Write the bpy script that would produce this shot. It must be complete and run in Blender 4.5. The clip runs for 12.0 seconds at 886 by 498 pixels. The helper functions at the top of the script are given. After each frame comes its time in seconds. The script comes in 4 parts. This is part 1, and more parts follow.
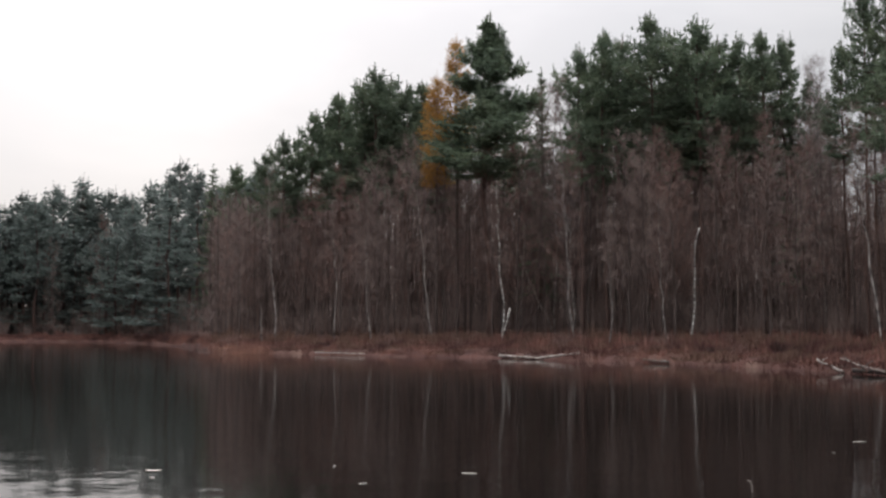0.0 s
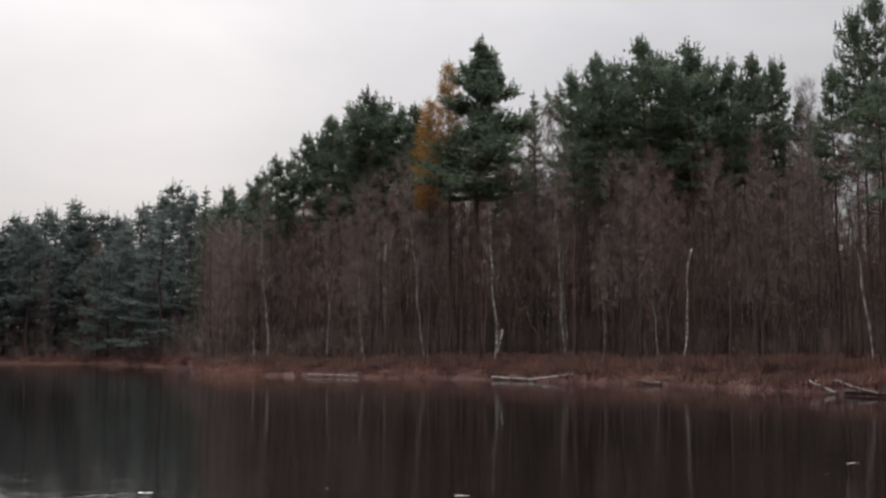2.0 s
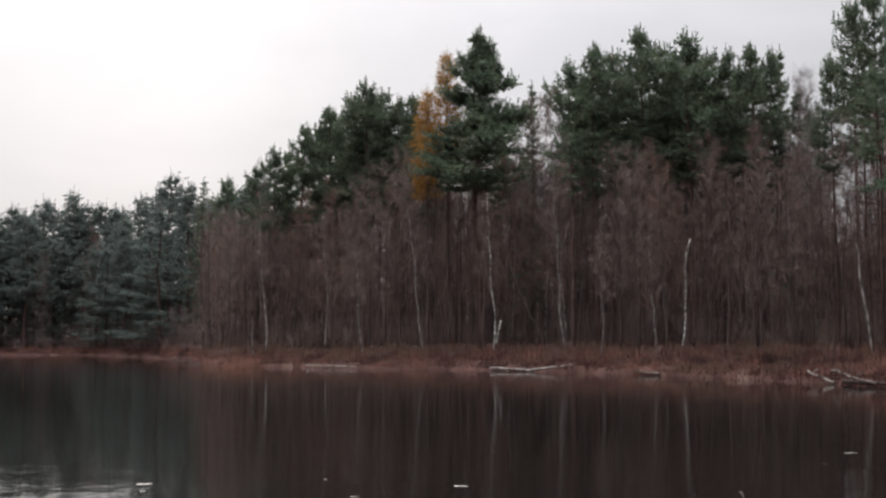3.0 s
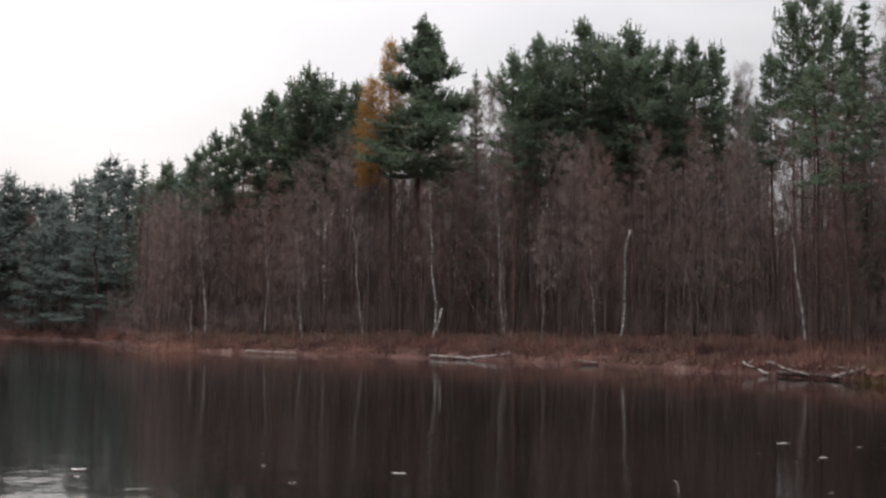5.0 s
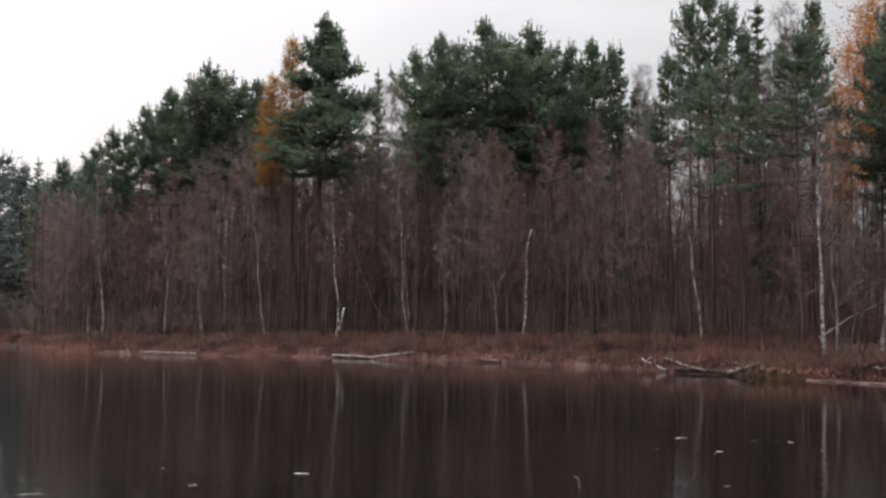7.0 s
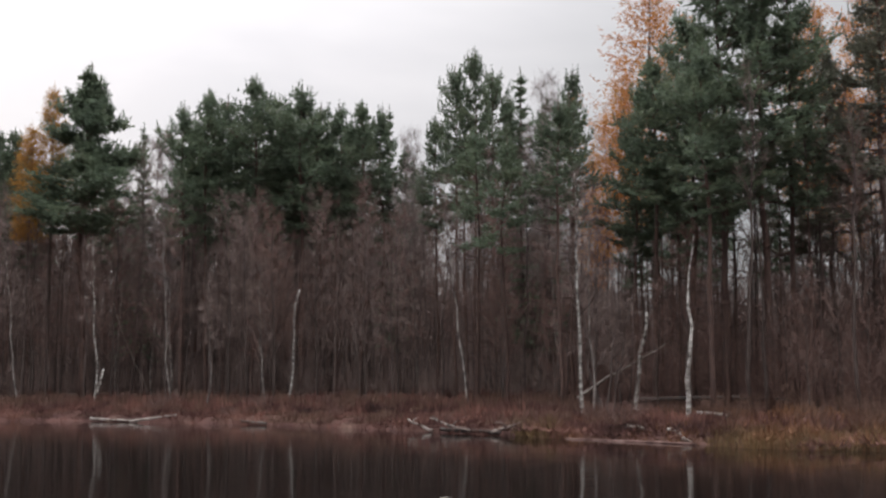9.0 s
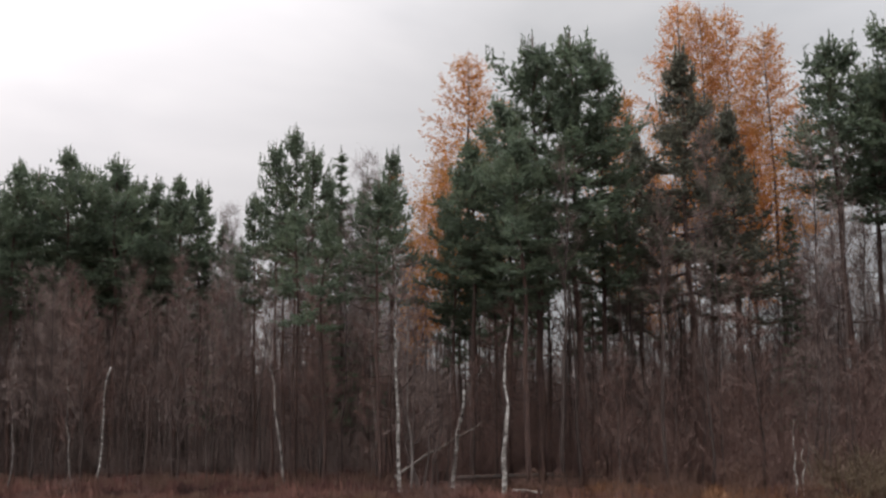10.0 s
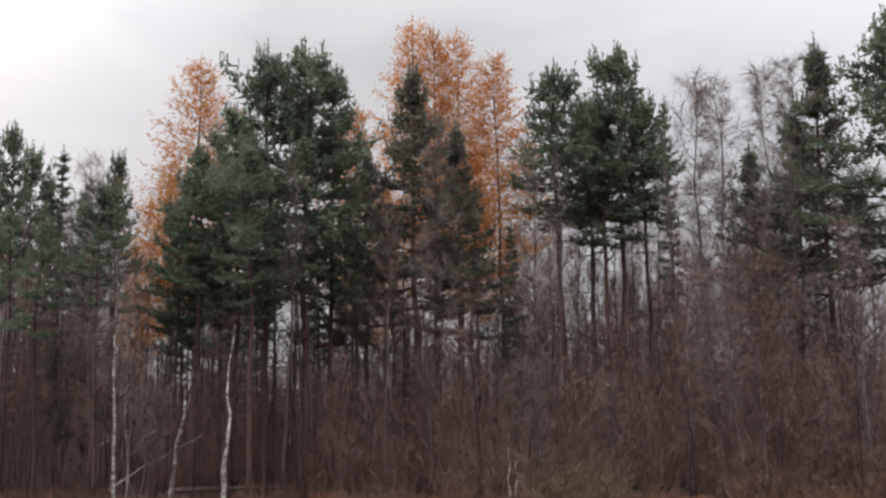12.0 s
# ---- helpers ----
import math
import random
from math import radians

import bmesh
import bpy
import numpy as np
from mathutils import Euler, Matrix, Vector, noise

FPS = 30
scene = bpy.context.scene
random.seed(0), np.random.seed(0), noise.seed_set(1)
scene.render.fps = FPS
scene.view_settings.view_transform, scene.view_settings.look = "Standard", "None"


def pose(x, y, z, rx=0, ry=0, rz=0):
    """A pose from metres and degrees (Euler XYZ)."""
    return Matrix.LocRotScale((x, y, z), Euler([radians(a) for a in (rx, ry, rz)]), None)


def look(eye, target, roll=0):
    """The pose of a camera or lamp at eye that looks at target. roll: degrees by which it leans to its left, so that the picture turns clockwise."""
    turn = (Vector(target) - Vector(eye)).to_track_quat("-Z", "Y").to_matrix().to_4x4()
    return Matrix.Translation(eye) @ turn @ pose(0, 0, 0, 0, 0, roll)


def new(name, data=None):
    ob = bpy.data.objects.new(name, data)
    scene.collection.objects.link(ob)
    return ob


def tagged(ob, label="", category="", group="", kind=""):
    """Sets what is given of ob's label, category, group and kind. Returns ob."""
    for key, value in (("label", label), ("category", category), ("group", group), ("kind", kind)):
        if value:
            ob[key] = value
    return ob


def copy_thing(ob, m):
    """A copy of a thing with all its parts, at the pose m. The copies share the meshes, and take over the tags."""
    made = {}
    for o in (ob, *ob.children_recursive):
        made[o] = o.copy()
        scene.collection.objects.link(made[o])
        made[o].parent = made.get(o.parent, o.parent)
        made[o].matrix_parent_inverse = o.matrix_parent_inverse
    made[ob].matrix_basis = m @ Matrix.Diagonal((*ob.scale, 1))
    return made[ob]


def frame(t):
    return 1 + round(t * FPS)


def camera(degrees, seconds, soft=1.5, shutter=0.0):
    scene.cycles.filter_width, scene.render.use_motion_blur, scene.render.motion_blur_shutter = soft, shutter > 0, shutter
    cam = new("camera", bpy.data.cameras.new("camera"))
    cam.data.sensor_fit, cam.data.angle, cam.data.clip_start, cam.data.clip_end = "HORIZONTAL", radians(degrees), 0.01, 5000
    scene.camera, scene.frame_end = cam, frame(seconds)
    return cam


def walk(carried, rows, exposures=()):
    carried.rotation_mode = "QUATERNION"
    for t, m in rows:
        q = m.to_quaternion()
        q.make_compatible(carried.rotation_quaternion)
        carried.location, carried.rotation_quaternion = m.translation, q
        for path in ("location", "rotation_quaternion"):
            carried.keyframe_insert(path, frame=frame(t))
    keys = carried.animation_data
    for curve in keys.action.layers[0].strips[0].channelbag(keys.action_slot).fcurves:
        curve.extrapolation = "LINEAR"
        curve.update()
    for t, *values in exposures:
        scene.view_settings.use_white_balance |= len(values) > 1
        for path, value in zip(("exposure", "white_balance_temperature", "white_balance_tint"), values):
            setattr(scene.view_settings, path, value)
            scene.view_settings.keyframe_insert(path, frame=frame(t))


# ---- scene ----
CAMFOV = 39.46
TURNS = [  # seconds, yaw, pitch, roll in degrees
    (0, 0.000, 3.638, 0.000),
    (0.5, -0.041, 3.941, -0.149),
    (1, 0.140, 4.454, -0.148),
    (1.5, 0.148, 4.531, -0.435),
    (2, -0.337, 4.635, -0.055),
    (2.5, -0.502, 3.645, 0.095),
    (3, -0.416, 4.210, -0.168),
    (3.2, -0.440, 4.068, -0.120),
    (4.8, -1.769, 3.331, 0.415),
    (5, -3.129, 3.647, 0.537),
    (5.5, -4.479, 4.205, 0.444),
    (6, -5.918, 3.768, -0.405),
    (6.5, -7.564, 3.597, -0.216),
    (6.7, -7.506, 3.486, 0.065),
    (8.3, -11.788, 5.360, 0.680),
    (8.5, -13.324, 5.552, 0.783),
    (9, -18.406, 6.432, -0.172),
    (9.5, -22.175, 7.375, -1.018),
    (10, -26.868, 9.973, -0.678),
    (10.5, -32.226, 10.788, -0.788),
    (11, -35.415, 11.582, -0.982),
    (11.5, -37.977, 10.620, -1.093),
    (12, -39.600, 10.337, -0.935),
]
EYE = Vector((0.0, 0.0, 1.7))


def aimed(yaw, pitch, roll):
    y, p = radians(yaw), radians(pitch)
    way = Vector((-math.sin(y) * math.cos(p), math.cos(y) * math.cos(p), math.sin(p)))
    return look(EYE, EYE + way, roll)


cam = camera(CAMFOV, 12.0, soft=2.5)
EXPOSURE = [(0, 0.46, 6330, 10.5), (0.5, 0.4, 6330, 10.5), (0.8, 0.24, 6330, 10.5), (1, 0.12, 6330, 10.5), (1.5, 0.11, 6330, 10.5), (2, 0.14, 6330, 10.5), (2.5, 0.29, 6330, 10.5), (3.2, 0.36, 6330, 10.5), (5, 0.48, 6330, 10.5), (6.5, 0.54, 6330, 10.5), (8.5, 0.56, 6330, 10.5), (9.5, 0.56, 6480, 13), (10.5, 0.34, 6480, 12), (11, 0.34, 6480, 13), (11.5, 0.59, 6480, 13), (12, 0.65, 6480, 13)]
walk(cam, [(t, aimed(yaw, pitch, roll)) for t, yaw, pitch, roll in TURNS], EXPOSURE)

# ---- light: a cloudy late-autumn sky, the sun low behind the far wood ----
SUN_AZ, SUN_EL = -14.0, 20.0
sun_way = Vector((math.sin(radians(SUN_AZ)) * math.cos(radians(SUN_EL)),
                  math.cos(radians(SUN_AZ)) * math.cos(radians(SUN_EL)), math.sin(radians(SUN_EL))))
world = bpy.data.worlds.new("overcast_sky")
scene.world = world
world.use_nodes = True
wn, wl = world.node_tree.nodes, world.node_tree.links
wn.clear()


def wnode(kind, **values):
    n = wn.new(kind)
    for key, value in values.items():
        n.inputs[key].default_value = value
    return n


out = wn.new("ShaderNodeOutputWorld")
sky = wn.new("ShaderNodeTexSky")
sky.sky_type, sky.sun_disc = "NISHITA", False
sky.sun_elevation, sky.sun_rotation = radians(SUN_EL), radians(SUN_AZ)
clear = wnode("ShaderNodeBackground", Strength=0.08)
wl.new(sky.outputs[0], clear.inputs["Color"])
coord = wn.new("ShaderNodeTexCoord")
stretch = wn.new("ShaderNodeMapping")
stretch.inputs["Scale"].default_value = (1.0, 1.0, 2.6)
stretch.inputs["Location"].default_value = (0.35, 0.2, 0.1)
wl.new(coord.outputs["Generated"], stretch.inputs["Vector"])
puffs = wnode("ShaderNodeTexNoise", Scale=2.3, Detail=5.0, Roughness=0.52, Distortion=0.3)
wl.new(stretch.outputs[0], puffs.inputs["Vector"])
shade = wn.new("ShaderNodeValToRGB")
shade.color_ramp.elements[0].position, shade.color_ramp.elements[0].color = 0.40, (0.27, 0.277, 0.284, 1)
shade.color_ramp.elements[1].position, shade.color_ramp.elements[1].color = 0.61, (0.372, 0.37, 0.37, 1)
wl.new(puffs.outputs["Fac"], shade.inputs["Fac"])
toward = wn.new("ShaderNodeVectorMath")
toward.operation = "DOT_PRODUCT"
toward.inputs[1].default_value = sun_way
wl.new(coord.outputs["Generated"], toward.inputs[0])
veil = wn.new("ShaderNodeValToRGB")
veil.color_ramp.elements[0].position, veil.color_ramp.elements[0].color = 0.74, (0.0, 0.0, 0.0, 1)
veil.color_ramp.elements[1].position, veil.color_ramp.elements[1].color = 1.0, (0.42, 0.39, 0.39, 1)
wl.new(toward.outputs["Value"], veil.inputs["Fac"])
bright = wn.new("ShaderNodeMixRGB")
bright.blend_type = "ADD"
bright.inputs["Fac"].default_value = 1.0
wl.new(shade.outputs[0], bright.inputs["Color1"])
wl.new(veil.outputs[0], bright.inputs["Color2"])
# the cloud is thinner again towards the right end of the wood
aside = wn.new("ShaderNodeVectorMath")
aside.operation = "DOT_PRODUCT"
aside.inputs[1].default_value = (math.sin(radians(72)) * 0.9, math.cos(radians(72)) * 0.9, 0.43)
wl.new(coord.outputs["Generated"], aside.inputs[0])
thin = wn.new("ShaderNodeValToRGB")
thin.color_ramp.elements[0].position, thin.color_ramp.elements[0].color = 0.86, (0.0, 0.0, 0.0, 1)
thin.color_ramp.elements[1].position, thin.color_ramp.elements[1].color = 1.0, (0.2, 0.2, 0.205, 1)
wl.new(aside.outputs["Value"], thin.inputs["Fac"])
lighter = wn.new("ShaderNodeMixRGB")
lighter.blend_type = "ADD"
lighter.inputs["Fac"].default_value = 1.0
wl.new(bright.outputs[0], lighter.inputs["Color1"])
wl.new(thin.outputs[0], lighter.inputs["Color2"])
# an overcast dome is several times as bright overhead as at the horizon
axes3 = wn.new("ShaderNodeSeparateXYZ")
wl.new(coord.outputs["Generated"], axes3.inputs[0])
dome = wnode("ShaderNodeMapRange", **{"From Min": 0.0, "From Max": 1.0, "To Min": 0.87, "To Max": 10.5})
steep = wn.new("ShaderNodeMath")
steep.operation, steep.use_clamp = "POWER", True
steep.inputs[1].default_value = 2.8
wl.new(axes3.outputs["Z"], steep.inputs[0])
wl.new(steep.outputs[0], dome.inputs["Value"])
domed = wn.new("ShaderNodeMixRGB")
domed.blend_type = "MULTIPLY"
domed.inputs["Fac"].default_value = 1.0
wl.new(lighter.outputs[0], domed.inputs["Color1"])
wl.new(dome.outputs[0], domed.inputs["Color2"])
cloud = wnode("ShaderNodeBackground", Strength=1.0)
wl.new(domed.outputs[0], cloud.inputs["Color"])
cover = wnode("ShaderNodeMixShader", Fac=0.95)
wl.new(clear.outputs[0], cover.inputs[1])
wl.new(cloud.outputs[0], cover.inputs[2])
wl.new(cover.outputs[0], out.inputs["Surface"])

sun = new("sun", bpy.data.lights.new("sun", "SUN"))
sun.data.energy, sun.data.angle, sun.data.color = 0.8, radians(20), (1.0, 0.95, 0.88)
sun.matrix_world = look(sun_way * 200, (0, 0, 0))


# ---- materials ----
def material(name, colors, scale=4.0, stretch=(1, 1, 1), rough=0.85, bump=0.3, bump_scale=30.0, island=0.0, spread=0.0, detail=6.0, through_light=0.0):
    """colors: two or three base colours met by noise in object space; island / spread: how far the pieces / things differ in value."""
    m = bpy.data.materials.new(name)
    m.use_nodes = True
    n, l = m.node_tree.nodes, m.node_tree.links
    b = n["Principled BSDF"]
    b.inputs["Roughness"].default_value = rough
    b.inputs["Specular IOR Level"].default_value = 0.25
    c = n.new("ShaderNodeTexCoord")
    mp = n.new("ShaderNodeMapping")
    mp.inputs["Scale"].default_value = stretch
    l.new(c.outputs["Object"], mp.inputs["Vector"])
    t = n.new("ShaderNodeTexNoise")
    t.inputs["Scale"].default_value, t.inputs["Detail"].default_value = scale, detail
    l.new(mp.outputs[0], t.inputs["Vector"])
    r = n.new("ShaderNodeValToRGB")
    e = r.color_ramp.elements
    e[0].position, e[1].position = 0.33, 0.67
    e[0].color, e[1].color = (*colors[0], 1), (*colors[-1], 1)
    if len(colors) == 3:
        e.new(0.5).color = (*colors[1], 1)
    l.new(t.outputs["Fac"], r.inputs["Fac"])
    last = r.outputs[0]
    for amount, kind, socket in ((island, "ShaderNodeNewGeometry", "Random Per Island"), (spread, "ShaderNodeObjectInfo", "Random")):
        if amount:
            g = n.new(kind)
            mr = n.new("ShaderNodeMapRange")
            mr.inputs["To Min"].default_value, mr.inputs["To Max"].default_value = 1 - amount, 1 + amount
            l.new(g.outputs[socket], mr.inputs["Value"])
            hs = n.new("ShaderNodeHueSaturation")
            l.new(mr.outputs[0], hs.inputs["Value"])
            l.new(last, hs.inputs["Color"])
            last = hs.outputs[0]
    l.new(last, b.inputs["Base Color"])
    if through_light:
        tr, mx = n.new("ShaderNodeBsdfTranslucent"), n.new("ShaderNodeMixShader")
        mx.inputs["Fac"].default_value = through_light
        l.new(last, tr.inputs["Color"])
        l.new(b.outputs[0], mx.inputs[1])
        l.new(tr.outputs[0], mx.inputs[2])
        l.new(mx.outputs[0], n["Material Output"].inputs["Surface"])
    if bump:
        t2 = n.new("ShaderNodeTexNoise")
        t2.inputs["Scale"].default_value, t2.inputs["Detail"].default_value = bump_scale, 4.0
        l.new(mp.outputs[0], t2.inputs["Vector"])
        bp = n.new("ShaderNodeBump")
        bp.inputs["Strength"].default_value, bp.inputs["Distance"].default_value = bump, 0.03
        l.new(t2.outputs["Fac"], bp.inputs["Height"])
        l.new(bp.outputs[0], b.inputs["Normal"])
    return m


PINE_NEEDLE = material("pine_needles", [(0.093, 0.121, 0.085), (0.112, 0.143, 0.095), (0.131, 0.156, 0.099)], 0.7, rough=0.6, bump=0, island=0.2, spread=0.15, through_light=0.5)
# haze over the far bay is put into this paler, bluer needle colour
FAR_HAZE_NEEDLE = material("far_haze_needles", [(0.105, 0.126, 0.117), (0.135, 0.156, 0.141)], 0.8, rough=0.6, bump=0, island=0.2, spread=0.15, through_light=0.5)
LARCH_NEEDLE = material("larch_needles", [(0.405, 0.153, 0.047), (0.46, 0.194, 0.06), (0.478, 0.243, 0.081)], 0.5, rough=0.7, bump=0, island=0.25, spread=0.12, through_light=0.5)
DUSKY_NEEDLE = material("dusky_needles", [(0.115, 0.118, 0.092), (0.145, 0.142, 0.105)], 0.7, rough=0.6, bump=0, island=0.25, through_light=0.4)
GOLD_NEEDLE = material("golden_larch_needles", [(0.31, 0.155, 0.038), (0.39, 0.21, 0.05)], 0.5, rough=0.7, bump=0, island=0.3, through_light=0.45)
PINE_BARK = material("pine_bark", [(0.062, 0.041, 0.036), (0.09, 0.056, 0.048), (0.114, 0.07, 0.055)], 3.0, (3, 3, 0.6), bump=0.8, bump_scale=9, spread=0.25)
DARK_BARK = material("grey_brown_bark", [(0.066, 0.049, 0.044), (0.096, 0.072, 0.064), (0.126, 0.095, 0.085)], 2.5, (3, 3, 0.5), bump=0.6, bump_scale=10, spread=0.3)
TWIG = material("bare_twigs", [(0.142, 0.105, 0.094), (0.206, 0.152, 0.135)], 0.8, bump=0, island=0.12, spread=0.14)
RED_TWIG = material("reddish_twigs", [(0.138, 0.087, 0.075), (0.196, 0.123, 0.103)], 0.9, bump=0, island=0.12, spread=0.14)
BROWN_TWIG = material("russet_brown_twigs", [(0.099, 0.058, 0.043), (0.152, 0.089, 0.065)], 0.9, bump=0, island=0.12, spread=0.14)
OLIVE_TWIG = material("olive_brown_twigs", [(0.095, 0.068, 0.045), (0.15, 0.108, 0.066)], 0.9, bump=0, island=0.15)
PALE_TWIG = material("pale_birch_twigs", [(0.197, 0.163, 0.157), (0.296, 0.246, 0.237)], 0.8, bump=0, island=0.3)
BIRCH_BARK = material("white_birch_bark", [(0.05, 0.042, 0.038), (0.27, 0.245, 0.225), (0.58, 0.55, 0.515)], 3.6, (1.3, 1.3, 1.6), bump=0.4, bump_scale=14, spread=0.12)
# grey birches' own tone; far white birches get it as painted-in haze
GREY_HAZED_BIRCH_BARK = material("grey_hazed_birch_bark", [(0.068, 0.058, 0.053), (0.187, 0.162, 0.149), (0.34, 0.306, 0.285)], 2.2, (2.0, 2.0, 1.0), bump=0.4, bump_scale=14, spread=0.2)
GREY_WOOD = material("grey_drift_wood", [(0.07, 0.055, 0.05), (0.16, 0.13, 0.115), (0.30, 0.25, 0.22)], 3.0, bump=0.6, bump_scale=20, spread=0.2)
MUD_WOOD = material("muddy_drift_wood", [(0.085, 0.046, 0.04), (0.16, 0.092, 0.08), (0.25, 0.165, 0.145)], 2.0, bump=0.6, bump_scale=20)
DEAD_WOOD = material("weathered_dead_wood", [(0.12, 0.096, 0.084), (0.256, 0.216, 0.192), (0.352, 0.312, 0.28)], 2.5, (1, 1, 1), bump=0.6, bump_scale=20, spread=0.2)
WET_WOOD = material("dark_wet_log", [(0.035, 0.028, 0.025), (0.085, 0.064, 0.055)], 3.0, bump=0.7, bump_scale=15, rough=0.6)
RED_GRASS = material("russet_dead_grass", [(0.035, 0.017, 0.015), (0.115, 0.053, 0.045), (0.23, 0.112, 0.085)], 0.45, bump=0, island=0.15)
OCHRE_GRASS = material("ochre_dead_grass", [(0.05, 0.024, 0.016), (0.16, 0.076, 0.042), (0.24, 0.125, 0.065)], 0.45, bump=0, island=0.15)
OLIVE_GRASS = material("olive_sedge", [(0.115, 0.076, 0.042), (0.2, 0.125, 0.06)], 0.5, bump=0, island=0.4)
PALE_GRASS = material("straw_sedge", [(0.255, 0.124, 0.086), (0.345, 0.188, 0.135)], 0.5, bump=0, island=0.4)
PAD = material("withered_pond_leaf", [(0.12, 0.102, 0.084), (0.216, 0.192, 0.168)], 8.0, rough=0.35, bump=0.3, bump_scale=40, spread=0.25)


def ground_material():
    m = material("peaty_lake_bank", [(0.057, 0.026, 0.022), (0.095, 0.045, 0.037), (0.119, 0.069, 0.053)], 0.5, bump=1.0, bump_scale=5.0, detail=9.0, rough=0.95)
    return m


def water_material():
    m = bpy.data.materials.new("dark_bog_water")
    m.use_nodes = True
    n, l = m.node_tree.nodes, m.node_tree.links
    b = n["Principled BSDF"]
    b.inputs["Base Color"].default_value = (0.0045, 0.0035, 0.003, 1)
    b.inputs["Roughness"].default_value = 0.05
    b.inputs["IOR"].default_value = 1.333
    b.inputs["Specular IOR Level"].default_value = 0.29
    b.inputs["Specular Tint"].default_value = (0.50, 0.515, 0.565, 1)
    c = n.new("ShaderNodeTexCoord")
    last = None
    for scale, strength, distance in ((0.9, 0.17, 0.05), (4.5, 0.16, 0.012)):
        t = n.new("ShaderNodeTexNoise")
        t.inputs["Scale"].default_value, t.inputs["Detail"].default_value = scale, 3.0
        l.new(c.outputs["Object"], t.inputs["Vector"])
        bp = n.new("ShaderNodeBump")
        bp.inputs["Strength"].default_value, bp.inputs["Distance"].default_value = strength, distance
        l.new(t.outputs["Fac"], bp.inputs["Height"])
        if last:
            l.new(last.outputs[0], bp.inputs["Normal"])
        last = bp
    l.new(last.outputs[0], b.inputs["Normal"])
    return m


GROUND, WATER = ground_material(), water_material()

# ---- the lake and its bank, in bearings (degrees to the right of straight ahead) and metres from the eye ----
SHORE_AZ = [-92, -60, -35, -25, -19, -15.9, -12.4, -11.0, -10.0, -5.7, -2, 2.2, 5.5, 8.6, 11.8, 15.5, 18.8, 23.8, 28.8, 32.2, 37, 40.5, 50, 62, 75, 92]
SHORE_D = [40, 75, 130, 152, 156, 152, 122, 96, 81, 78, 71.5, 69.5, 64, 60.5, 56.5, 51.8, 47.3, 42.6, 39, 36.2, 35.2, 34.6, 33, 31, 28, 27]


def shore(az):
    wig = 0.5 * noise.noise((az * 0.45, 3.1, 0)) + 0.25 * noise.noise((az * 1.6, 7.7, 0))
    if math.cos(radians(az)) < -0.04:
        return -1.1 / math.cos(radians(az))  # the near bank runs straight behind the eye
    d = float(np.interp(az, SHORE_AZ, SHORE_D))
    return d + wig * min(1.0, d / 30)


def bank(x, y):
    """Height of the ground."""
    az, d = math.degrees(math.atan2(x, y)), math.hypot(x, y)
    s = d - shore(az)
    if s < 0:
        return max(-1.3, 0.28 * s)
    z = 0.22 * (1 - math.exp(-s / 0.5)) + 0.15 * (1 - math.exp(-s / 3.0)) + 0.028 * min(s, 30) + 0.012 * max(0, min(s - 30, 100))
    hump = noise.noise((x * 0.55, y * 0.55, 0.3)) * 0.22 + noise.noise((x * 1.7, y * 1.7, 2.3)) * 0.12
    return z + hump * min(1.0, s / 1.5) * (1 if s < 200 else 0)


def spot(az, d, lift=0.0):
    x, y = d * math.sin(radians(az)), d * math.cos(radians(az))
    return Vector((x, y, bank(x, y) + lift))


def high(az, d, z):
    return Vector((d * math.sin(radians(az)), d * math.cos(radians(az)), z))


